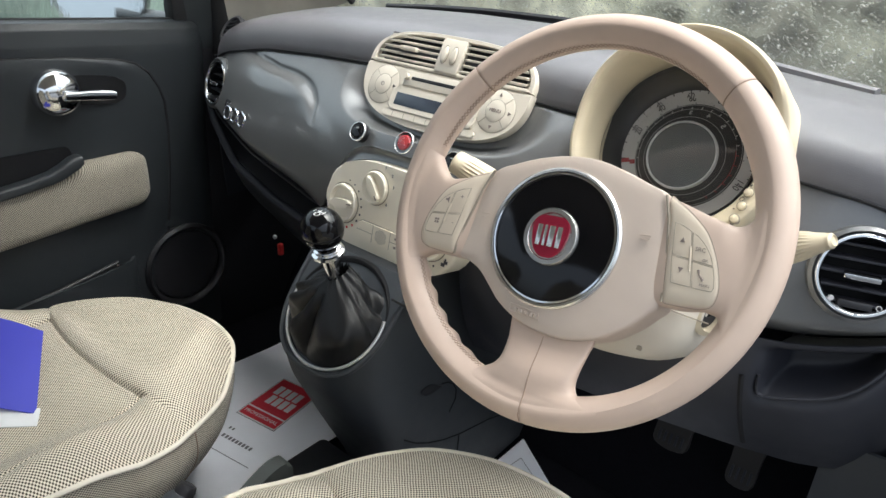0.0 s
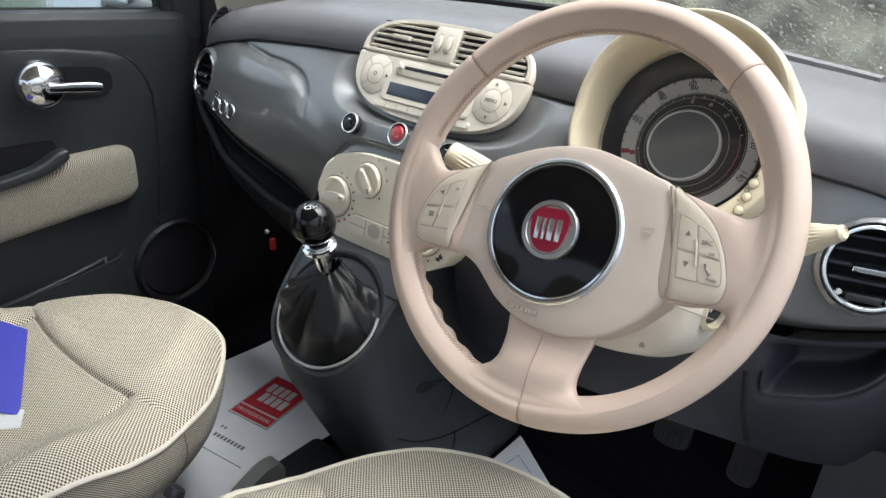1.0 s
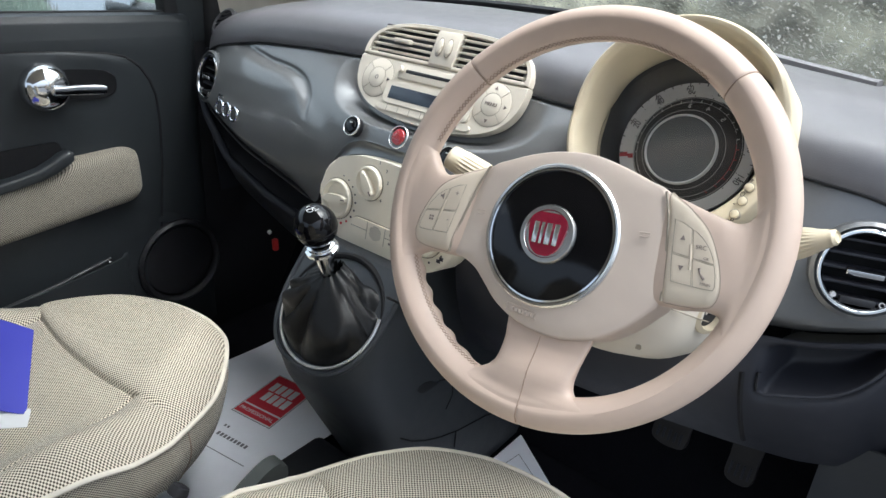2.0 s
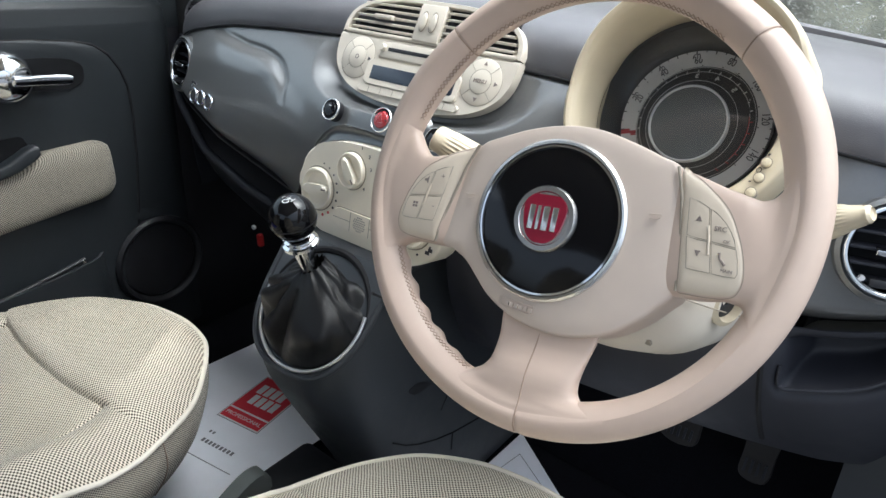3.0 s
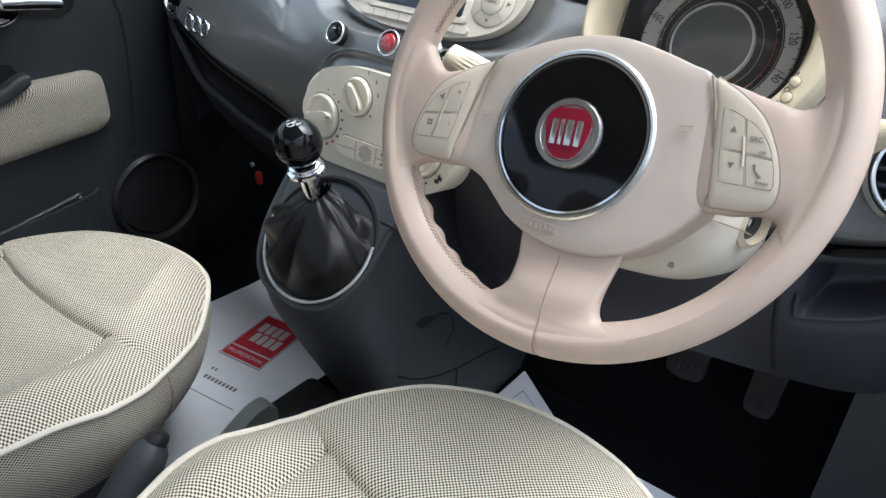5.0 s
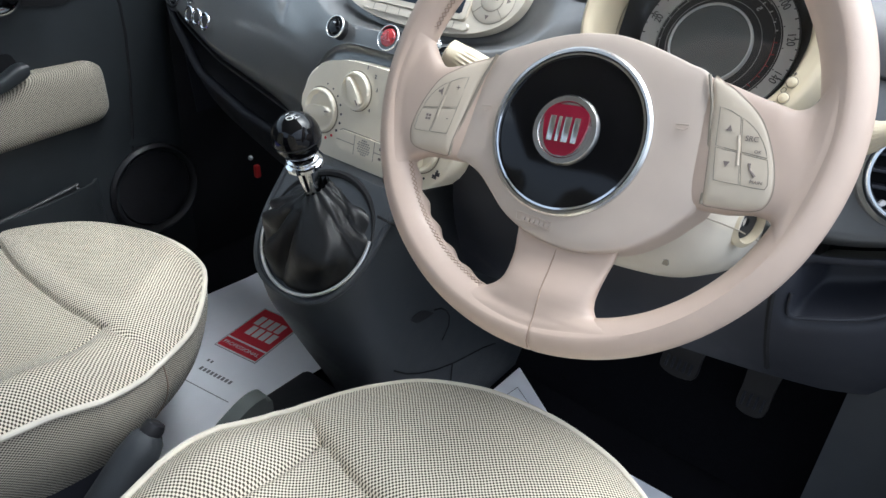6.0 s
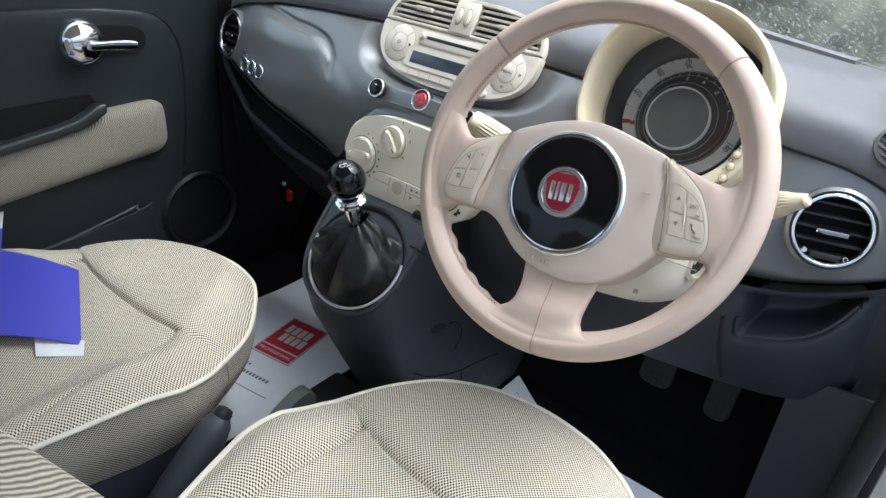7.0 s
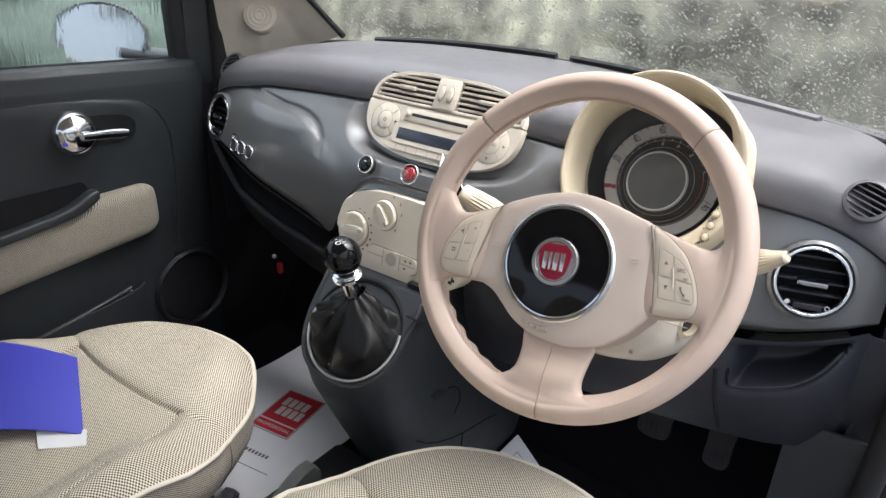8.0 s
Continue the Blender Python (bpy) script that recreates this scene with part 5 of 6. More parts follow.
part("shell", loft([cover_ring(-0.062, 0.05, 0.03, -0.03), cover_ring(-0.064, 0.085, 0.055, -0.036), cover_ring(-0.072, 0.105, 0.068, -0.036), cover_ring(-0.09, 0.116, 0.073, -0.037), cover_ring(-0.14, 0.12, 0.074, -0.037), cover_ring(-0.25, 0.11, 0.075, -0.03)]), PANEL, shroud)
part("seam", tube([W0 @ Vector((x, -0.047, n)) for x, n in ((0.1205, -0.24), (0.121, -0.14), (0.119, -0.09), (0.108, -0.0715), (0.086, -0.0635), (0.0, -0.061))], 0.0007, 6), CREAM_DARK, shroud)
hole = basis(W0 @ Vector((0.075, -0.088, -0.0765)), (1, 0, 0), Vector(W0.col[1][:3]) * 0.6 + Vector(W0.col[2][:3]) * 0.8)
part("screw_hole", rbox(-0.008, 0.008, -0.004, 0.004, -0.004, 0.004, 0.0015, hole), CREAM_DARK, shroud)
ig = basis((0.463, 0.078, 0.574), (0.35, 0.93, 0), (-0.1, 0.1, 1))
part("ignition_bezel", ring([(0.021, -0.02), (0.021, 0.004), (0.0165, 0.007), (0.0145, 0.001), (0.0145, -0.02)], ig, 32), CREAM, shroud)
part("ignition_lock", lathe(((0.0145, -0.01), (0.0142, 0.0), (0.004, 0.001), (0.0035, -0.004)), ig, 28), DARKER, shroud, "dark ignition lock")


def stalk(a, b, r0, r1, label, shape, ribs=22):
    a, b = Vector(a), Vector(b)
    d = (b - a)
    m = Matrix.Translation(a) @ d.to_track_quat("Z", "Y").to_matrix().to_4x4()
    L = d.length
    t = thing("column_stalk", a, label, "stalk", "column stalks")
    def f(u, v):
        ang = 2 * math.pi * u
        z = L * v
        r = r0 * lerp((0, 0.3, 0.5, 0.62, 0.8, 0.92, 1.0), shape, v)
        if 0.35 < v < 0.88:
            r += 0.0007 * math.cos(ribs * ang)
        return m @ Vector((r * math.cos(ang), r * 0.8 * math.sin(ang), z))
    part("lever", grid(f, 132, 30, wrap_u=True), CREAM, t)
    part("end_cap", lathe(((r1, L - 0.001), (r1 * 0.96, L + 0.003), (r1 * 0.7, L + 0.005), (r1 * 0.6, L + 0.0035), (0.0005, L + 0.0035)), m, 32, sy=0.8), CREAM, t)


stalk((0.245, 0.105, 0.606), (0.157, 0.073, 0.6475), 0.0185, 0.0165, "ribbed ivory indicator stalk behind the wheel", (0.55, 0.72, 0.9, 1.0, 0.96, 0.92, 0.89))
stalk((0.44, 0.115, 0.608), (0.539, 0.102, 0.6665), 0.0205, 0.0088, "ribbed ivory wiper stalk behind the wheel", (0.75, 0.98, 1.0, 0.95, 0.76, 0.56, 0.45))

# ---------------------------------------------------------------- instrument pod
DC = Vector((0.345, 0.262, 0.662))
D = basis(DC, (1, 0, 0), WU)
pod = thing("instrument_pod", DC, "round instrument pod in an ivory hood behind the wheel", "instrument pod")


def hood_shape(a):
    """Inner radius and depth of the hood's throat, and how much its top stands out, round the clock."""
    k = min(1.0, max(0.0, (math.sin(a) + 0.05) / 0.7))
    s = k * k * (3 - 2 * k)
    deg = (math.degrees(a) + 180) % 360 - 180
    q = min(1.0, max(0.0, (deg + 150) / 30)) * min(1.0, max(0.0, (45 - deg) / 30))
    q = q * q * (3 - 2 * q)
    return 0.098 + 0.011 * s - 0.0135 * q, 0.008 - 0.010 * q, s, q


def hood(u, v):
    a = 2 * math.pi * u
    up = max(0.0, math.sin(a))
    rb, zb, s, q = hood_shape(a)
    prof = ((rb - 0.001, -0.03), (rb, zb), (rb + (0.1035 + 0.006 * s - rb) * 0.5, zb + (0.052 + 0.018 * up - zb) * 0.46), (0.1035 + 0.006 * s, 0.052 + 0.018 * up), (0.1058 + 0.005 * s, 0.0605 + 0.02 * up), (0.1095 + 0.0045 * s, 0.0658 + 0.022 * up), (0.1138 + 0.004 * s, 0.0675 + 0.022 * up), (0.1182 + 0.0035 * s, 0.0638 + 0.02 * up), (0.1214 + 0.0025 * s, 0.0515 + 0.014 * up), (0.1245, 0.0), (0.128, -0.09), (0.125, -0.13))
    # low on the driver's side the throat ends in a broad flat lip
    lip = ((rb - 0.001, -0.03), (rb, zb), (0.0905, 0.022), (0.0955, 0.044), (0.0985, 0.0488), (0.104, 0.0515), (0.111, 0.0535), (0.1168, 0.052), (0.1206, 0.043), (0.1245, 0.0), (0.128, -0.09), (0.125, -0.13))
    k = v * (len(prof) - 1)
    r = lerp(range(len(prof)), [m[0] + (n[0] - m[0]) * q for m, n in zip(prof, lip)], k)
    z = lerp(range(len(prof)), [m[1] + (n[1] - m[1]) * q for m, n in zip(prof, lip)], k)
    return D @ Vector((r * math.cos(a), r * math.sin(a) * (1.0 if math.sin(a) > 0 else 0.98), z))


part("hood", grid(hood, 144, 40, wrap_u=True), CREAM, pod, "ivory hood round the dials")


def dial_bowl(u, v):
    """Dark bowl from the speed ring out to the throat of the hood."""
    a = 2 * math.pi * u
    rb, zb, s, q = hood_shape(a)
    r, z = 0.07 + (rb + 0.0015 - 0.07) * v, -0.0175 + (zb + 0.0175) * max(0.0, (v - 0.3) / 0.7) ** 1.6
    return D @ Vector((r * math.cos(a), r * math.sin(a) * (1.0 if math.sin(a) > 0 else 0.98), z))


part("dial_bowl", grid(dial_bowl, 96, 14, wrap_u=True), DIALBLACK, pod, "dark bowl of the dial")
part("dial_face", lathe(((0.072, -0.028), (0.072, -0.0185), (0.001, -0.018)), D, 72), DIALBLACK, pod, "dark dial face")
scale = part("speed_ring", ring([(0.0775, -0.0178), (0.0775, -0.0095), (0.0628, -0.0102), (0.0628, -0.0178)], D, 80), DIALSILVER, pod, "silver speed scale")
DD = D @ pose(0, -0.005, 0.0125)
TC = lambda r, a: D @ Vector((r * math.cos(a), r * math.sin(a) - 0.005 * min(1.0, max(0.0, (0.0625 - r) / 0.023)), -0.0095 + (0.0625 - r) * 0.85))
tach = part("tach_cone", grid(lambda u, v: TC(0.0628 - 0.0235 * v, 2 * math.pi * u), 72, 6, wrap_u=True), DIALBLACK, pod)
for r in (0.0615, 0.0565, 0.0465):
    part("thin_line", tube([TC(r, i * 2 * math.pi / 72) + D.to_3x3() @ Vector((0, 0, 0.0003)) for i in range(72)], 0.00028, 4, closed=True), SILVERMARK, pod)
part("display_ring", ring([(0.0406, -0.004), (0.0406, 0.001), (0.0399, 0.0024), (0.0386, 0.0024), (0.0381, 0.0)], DD, 64), DIALSILVER, pod, "thin silver display ring")
part("display", lathe(((0.0388, -0.02), (0.0384, 0.0), (0.001, 0.0002)), DD, 56), SCREEN, pod, "grey unlit display")


def speed_angle(v):
    return radians(106 + (60 - v) * 1.525)


for v in range(0, 141, 5):
    a = speed_angle(v)
    l = 0.0045 if v % 20 == 0 else (0.0035 if v % 10 == 0 else 0.002)
    part("tick", rbox(0.0772 - l, 0.0772, -0.0006, 0.0006, -0.0102, -0.0091, 0, D @ Matrix.Rotation(a, 4, "Z")), MARK, scale)
for v in range(20, 241, 20):
    a = radians(106 + (96 - v) * 0.95)
    part("inner_tick", rbox(0.0634, 0.0648, -0.0005, 0.0005, -0.0103, -0.0094, 0, D @ Matrix.Rotation(a, 4, "Z")), MARK, scale)
part("outer_line", tube([D @ Vector((0.0771 * math.cos(a), 0.0771 * math.sin(a), -0.0094)) for a in (i * 2 * math.pi / 90 for i in range(90))], 0.0004, 4, closed=True), MARK, scale)
for v in range(20, 141, 20):
    a = speed_angle(v)
    part("number", lettering(str(v), 0.0108, D @ Matrix.Rotation(a, 4, "Z") @ pose(0.0698, 0, -0.0094, 0, 0, -90) @ Matrix.Diagonal((0.8, 1, 1, 1))), MARK, scale)
part("number", rbox(0.0632, 0.0765, 0.0, 0.0052, -0.0104, -0.0092, 0, D @ Matrix.Rotation(speed_angle(0), 4, "Z")), DIALRED, scale, "red zero mark")
tach_z = D.to_3x3() @ Vector((0, 0, 1))
for i, t in enumerate(("3", "4", "5")):
    a = radians(103 - 24 * i)
    p = TC(0.0515, a)
    out = (TC(0.056, a) - TC(0.047, a)).normalized()
    part("number", lettering(t, 0.0092, basis(p + 0.0008 * tach_z, -(D.to_3x3() @ Vector((0, 0, 1))).cross(out) * -1, out)), SILVERMARK, tach)
for i in range(22):
    a = radians(196 - 11.5 * i)
    way = (TC(0.0595, a) - TC(0.0555, a)).normalized()
    side = tach_z.cross(way).normalized()
    m = basis(TC(0.0575, a) + 0.0003 * tach_z, way, side)
    part("tick", rbox(-0.002, 0.002, -0.0005, 0.0005, -0.0004, 0.0005, 0, m), DIALRED if i > 15 else SILVERMARK, tach)
part("red_line", tube([TC(0.0562, radians(18 - 3 * i)) + 0.0005 * tach_z for i in range(17)], 0.0005, 4), DIALRED, tach)
for x, y, z in ((0.0958, -0.0343, 0.0525), (0.0942, -0.0494, 0.0535), (0.092, -0.0643, 0.0545)):
    part("trip_button", lathe(((0.0046, -0.02), (0.0046, 0.0), (0.0037, 0.0022), (0.0005, 0.003)), D @ pose(x, y, z), 22), CREAM, pod)
    part("button_gap", ring([(0.0053, -0.014), (0.0053, 0.0002), (0.0045, 0.0002), (0.0045, -0.014)], D @ pose(x, y, z), 22), CREAM_DARK, pod)
LIP = lambda x, y: D @ basis((x, y, lerp((0.0955, 0.0985, 0.104, 0.111), (0.044, 0.0488, 0.0515, 0.0535), math.hypot(x, y)) + 0.0006), (1, 0, 0.3), (0, 1, -0.2))
part("button_text", lettering("MENU", 0.0042, LIP(0.0885, -0.0725) @ pose(0, 0, 0, 0, 0, 30)), MARK, pod)
part("button_text", lettering("+", 0.007, LIP(0.0948, -0.0262)), MARK, pod)
part("clock_mark", ring([(0.0026, 0.0), (0.0026, 0.0004), (0.0021, 0.0004), (0.0021, 0.0)], LIP(0.0912, -0.042), 18), MARK, pod)
part("button_text", lettering("-", 0.008, LIP(0.0872, -0.0535)), MARK, pod)
lens = part("lens", lathe(((0.0975, 0.0175), (0.0975, 0.019), (0.06, 0.0225), (0.001, 0.0235), (0.001, 0.0225), (0.06, 0.0215)), D, 64, cap=False), LENS, pod, "clear dial cover")
lens.visible_shadow = False

# ---------------------------------------------------------------- seats
def seat_outline(n=120):
    """Half outline from the front middle to the rear, as (x, y) with the front at y = 0."""
    pts = []
    nose = closed_curve([(0, 0), (0.05, -0.005), (0.094, -0.018), (0.147, -0.05), (0.182, -0.093), (0.203, -0.131), (0.218, -0.168), (0.231, -0.2), (0.1, -0.5), (-0.1, -0.5), (-0.229, -0.168), (-0.21, -0.13), (-0.185, -0.092), (-0.147, -0.05), (-0.094, -0.018), (-0.05, -0.005)], 240)
    pts = [(0.0, 0.0)] + sorted((tuple(p) for p in nose if p[0] > 0.004 and p[1] > -0.162), key=lambda p: p[0])
    for x, y in ((0.2185, -0.168), (0.2225, -0.18), (0.2315, -0.2), (0.242, -0.23), (0.252, -0.26), (0.253, -0.29), (0.251, -0.33), (0.244, -0.38), (0.235, -0.44), (0.225, -0.52)):
        pts.append((x, y))
    return pts


def car_seat(name, cx, yf, z0, label, inner, taper=0.0, pipe=0.0, tuck=0.0, bolster=0.142, splay=-0.1, dip=0.044):
    half = [(x - taper * max(0.0, -0.2 - y), y) for x, y in seat_outline()]
    full = [(x, y) for x, y in half] + [(0.1, -0.54), (-0.1, -0.54)] + [(-x, y) for x, y in half[:0:-1]]
    # one front corner is drawn in more than the other
    full = [(x * (1 - tuck * math.exp(-((y + 0.04) / 0.045) ** 2)) if x > 0 else x, y) for x, y in full]
    n = len(full)
    seat = thing(name, (cx, yf - 0.25, 0.0), label, "car seat", "front seats")
    ctr = (0.0, -0.27)

    def rise(x, y):
        """The side rolls stand higher behind the notch."""
        a = min(1.0, max(0.0, (-0.18 - y) / 0.15))
        b = min(1.0, max(0.0, (abs(x) - 0.12) / 0.09))
        return 0.036 * a * a * (3 - 2 * a) * b * b * (3 - 2 * b)

    def crease(x):
        """Where the front roll meets the middle panel."""
        return -0.166 - dip * max(0.0, 1 - (abs(x) / 0.232) ** 2.5)

    def height(x, y, r):
        # front roll, side rolls, shallow middle, grooves between them
        cy = y - crease(x)
        front = 1 / (1 + math.exp(-max(-0.3, cy) / 0.0095))
        sx = abs(x) - bolster - splay * max(0.0, -y - 0.198)
        side = 1 / (1 + math.exp(-max(-60.0, min(60.0, (sx - 0.012) / 0.011)))) * (1 - front)
        z = 0.037 * front + 0.0255 * side + 0.0125 * (1 - front) * (1 - side)
        groove = 0.0045 * math.exp(-(cy / 0.0026) ** 2) + 0.002 * math.exp(-(cy / 0.012) ** 2)
        if front < 0.5:
            groove += 0.0045 * math.exp(-(sx / 0.003) ** 2) + 0.003 * math.exp(-(sx / 0.014) ** 2)
        z += 0.0009 * noise.noise(Vector((x * 12 + cx * 3, y * 12, 1)))
        start = 0.66 - 0.16 * front
        e = 1 - (1 - max(0.0, (r - start) / (1 - start)) ** 2.5) ** (1 - 0.28 * front)
        return z * (1 - e) - (0.012 - pipe) * e + rise(x, y) - groove * min(1.0, (1 - r) * 14 + 0.1)

    def top(u, v):
        x, y = full[int(round(u * n)) % n]
        r = 1 - v
        px, py = ctr[0] + (x - ctr[0]) * r, ctr[1] + (y - ctr[1]) * r
        return Vector((cx + px, yf + py, z0 - 0.012 + height(px, py, r)))

    dense_pts = []
    for i in range(n):
        a, b = full[i], full[(i + 1) % n]
        k = max(1, int(math.hypot(b[0] - a[0], b[1] - a[1]) / 0.005))
        dense_pts += [(a[0] + (b[0] - a[0]) * j / k, a[1] + (b[1] - a[1]) * j / k) for j in range(k)]
    full, n = dense_pts, len(dense_pts)
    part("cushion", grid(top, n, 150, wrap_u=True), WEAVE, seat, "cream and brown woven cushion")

    def side(u, v):
        x, y = full[int(round(u * n)) % n]
        r = 1 + 0.012 * math.sin(math.pi * min(1, v * 1.3)) - 0.12 * v ** 2.5
        return Vector((cx + ctr[0] + (x - ctr[0]) * r, yf + ctr[1] + (y - ctr[1]) * r, z0 - 0.026 + pipe * (1 - v) - 0.098 * v + rise(x, y) * (1 - v)))

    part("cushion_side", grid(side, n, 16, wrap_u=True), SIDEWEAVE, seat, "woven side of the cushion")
    part("piping", tube([Vector((cx + x * 1.006, yf + ctr[1] + (y - ctr[1]) * 1.006, z0 - 0.022 + pipe + rise(x, y))) for x, y in full], 0.0036, 8, closed=True), PIPING, seat, "ivory piping along the edge")
    kx, ky = min(((x, y) for x, y in full if x * inner > 0), key=lambda q: abs(q[1] + 0.17))
    part("side_seam", tube([Vector((cx + kx * (1.003 + 0.013 * math.sin(math.pi * min(1, v * 1.3)) - 0.12 * v ** 2.5), yf + ctr[1] + (ky - ctr[1]) * (1.003 + 0.013 * math.sin(math.pi * min(1, v * 1.3)) - 0.12 * v ** 2.5), z0 - 0.026 + pipe * (1 - v) - 0.098 * v + rise(kx, ky) * (1 - v))) for v in (i / 12 for i in range(13))], 0.0008, 6), SEAMCREAM, seat)
    part("base", rbox(cx - 0.17, cx + 0.17, yf - 0.5, yf - 0.2, -0.01, z0 - 0.1, 0.02), DARKER, seat)
    part("valance", rbox(cx + inner * 0.208 - 0.018, cx + inner * 0.208 + 0.018, yf - 0.5, yf - 0.2, 0.03, z0 - 0.1, 0.012), DARK, seat)

    # backrest
    def back(u, v):
        a = 2 * math.pi * u
        w = lerp((0, 0.15, 0.6, 0.9, 1), (0.19, 0.204, 0.204, 0.175, 0.12), v)
        c, s = math.cos(a), math.sin(a)
        x = w * math.copysign(abs(c) ** 0.6, c)
        y = (0.02 if s > 0 else 0.055) * math.copysign(abs(s) ** 0.7, s)
        if s > 0:
            y += 0.05 * (abs(x) / w) ** 3
        z = z0 + 0.02 + 0.5 * v
        return Vector((cx + x, yf - 0.512 - 0.47 * (z - z0) + y, z))

    part("backrest", grid(back, 96, 40, wrap_u=True), WEAVE, seat, "cream woven backrest")
    for s in (-1, 1):
        part("piping", tube([Vector((cx + s * lerp((0, 0.15, 0.6, 0.9, 1), (0.19, 0.204, 0.204, 0.175, 0.12), v) * 1.0, yf - 0.512 - 0.47 * (0.02 + 0.5 * v) + 0.05, z0 + 0.02 + 0.5 * v)) for v in (i / 30 for i in range(31))], 0.0042, 8), PIPING, seat)
    return seat


car_seat("passenger_seat", -0.308, 0.01, 0.284, "cream woven passenger seat with ivory piping", 1, tuck=0.12, bolster=0.143, splay=0.27)
car_seat("driver_seat", 0.334, 0.062, 0.294, "cream woven driver's seat with ivory piping", -1, 0.16, 0.009, bolster=0.15, splay=0.06, dip=0.056)

# ---------------------------------------------------------------- handbrake and small parts between the seats
hb = thing("handbrake", (0, -0.42, 0.05), "charcoal handbrake lever between the seats", "handbrake")
hd = Vector((0, 0.69, 0.72))
hp = Vector((0.0, -0.228, 0.256))
part("grip", tube([hp + hd * t for t in (-0.28, -0.2, -0.1, -0.03, -0.008, 0.0)], [0.024, 0.031, 0.0285, 0.0235, 0.019, 0.0135], 24), CONSOLE, hb)
part("release_button", tube([hp + hd * t for t in (-0.002, 0.006, 0.012, 0.0135)], [0.0125, 0.0125, 0.0105, 0.006], 20), DARKER, hb)
part("lever_boot", loft([[Vector((w * math.cos(a), -0.42 + 0.07 * l * math.sin(a), z)) for a in (i * 2 * math.pi / 20 for i in range(20))] for w, l, z in ((0.05, 1.5, -0.01), (0.035, 1.2, 0.06), (0.02, 0.5, 0.1))]), DARKER, hb)
tab = thing("seat_lever", (0.02, -0.12, 0.02), "grey plastic lever tab beside the driver's seat", "lever")
part("paddle", prism(closed_curve([(-0.075, -0.03), (-0.06, 0.0), (-0.01, 0.026), (0.018, 0.027), (0.026, 0.012), (0.02, -0.012), (-0.02, -0.03)], 36), -0.011, 0.011, basis((0.016, -0.112, 0.204), (0, 1, 0), (0, 0, 1)), 0.005, 3), material("grey_green_plastic", (0.06, 0.066, 0.06), 0.5), tab)
part("stem", rbox(0.008, 0.024, -0.17, -0.12, 0.0, 0.19, 0.004), DARKER, tab)
tray = thing("tunnel_tray", (0, 0.0, 0.1), "black plastic tray with a cup rim on the tunnel", "tray")
part("tray", rbox(-0.085, 0.085, -0.12, 0.06, 0.08, 0.12, 0.012), DARKER, tray)
part("cup_rim", ring([(0.036, 0.115), (0.036, 0.126), (0.031, 0.126), (0.031, 0.115)], pose(0.035, -0.07, 0), 36), DARK, tray)

# ---------------------------------------------------------------- passenger door
door = thing("passenger_door", (-0.68, -0.2, 0.0), "slate passenger door with a beige armrest and chrome handle", "car door")
BELT = lambda y: 0.711 - 0.066 * y


def door_skin(u, v):
    y = -0.62 + 0.90 * u
    top = BELT(y) + 0.004
    zs = (top, top - 0.002, top - 0.006, top - 0.016, top - 0.045, 0.5, 0.3, 0.02)
    xs = (-0.672, -0.66, -0.648, -0.64, -0.636, -0.646, -0.652, -0.655)
    k = v * 7
    x = lerp(range(8), xs, k)
    x -= 0.05 * max(0, (u - 0.93) / 0.07) ** 2
    return Vector((x, y, lerp(range(8), zs, k)))


part("door_trim", thick(grid(door_skin, 60, 56), 0.01), DOORTRIM, door, "slate textured door trim")
groove = [(-0.6, 0.692), (-0.3, 0.674), (-0.11, 0.662), (0.0, 0.652), (0.07, 0.642), (0.105, 0.632), (0.13, 0.612), (0.147, 0.583), (0.156, 0.553), (0.158, 0.5), (0.152, 0.42), (0.14, 0.33), (0.125, 0.24), (0.1, 0.12)]


def door_x(y, z):
    top = BELT(y) + 0.004
    zs = (top, top - 0.002, top - 0.006, top - 0.016, top - 0.045, 0.5, 0.3, 0.02)
    xs = (-0.672, -0.66, -0.648, -0.64, -0.636, -0.646, -0.652, -0.655)
    return lerp(zs[::-1], xs[::-1], z)


gsm = []
for a, b in zip(groove, groove[1:]):
    gsm += [(a[0] + (b[0] - a[0]) * i / 6, a[1] + (b[1] - a[1]) * i / 6) for i in range(6)]
part("panel_groove", tube([Vector((door_x(y, z) + 0.0005, y, z)) for y, z in gsm], 0.0026, 6), SEAM, door)
part("insert_panel", thick(grid(lambda u, v: (lambda z, yr: Vector((door_x(-0.6 + (yr + 0.6) * u, z) + 0.004 * min(1, (1 - u) * 30) * min(1, v * 20), -0.6 + (yr + 0.6) * u, z)))(0.66 - 0.52 * v + 0.03 * (1 - u) * (1 - v), lerp([q[1] for q in groove[::-1]], [q[0] for q in groove[::-1]], 0.66 - 0.52 * v) - 0.004), 50, 50), 0.003), DOORTRIM, door)
HMt = basis((-0.628, -0.043, 0.601), (0, 1, -0.14), (0.0, 0.14, 1))
# black plate laid on the trim as the shade of the hollow behind the handle
part("handle_shade_plate", prism(oval(0.062, 0.026, 0.062, 0.004, 32, 3), 0.0, 0.0065, HMt @ pose(0, 0, -0.0095), 0.002), VENTBLACK, door)
boss = part("handle_boss", lathe(((0.041, -0.014), (0.041, 0.0), (0.0385, 0.011), (0.031, 0.02), (0.02, 0.0255), (0.008, 0.028), (0.0005, 0.0285)), HMt, 48), CHROME, door, "round chrome boss")
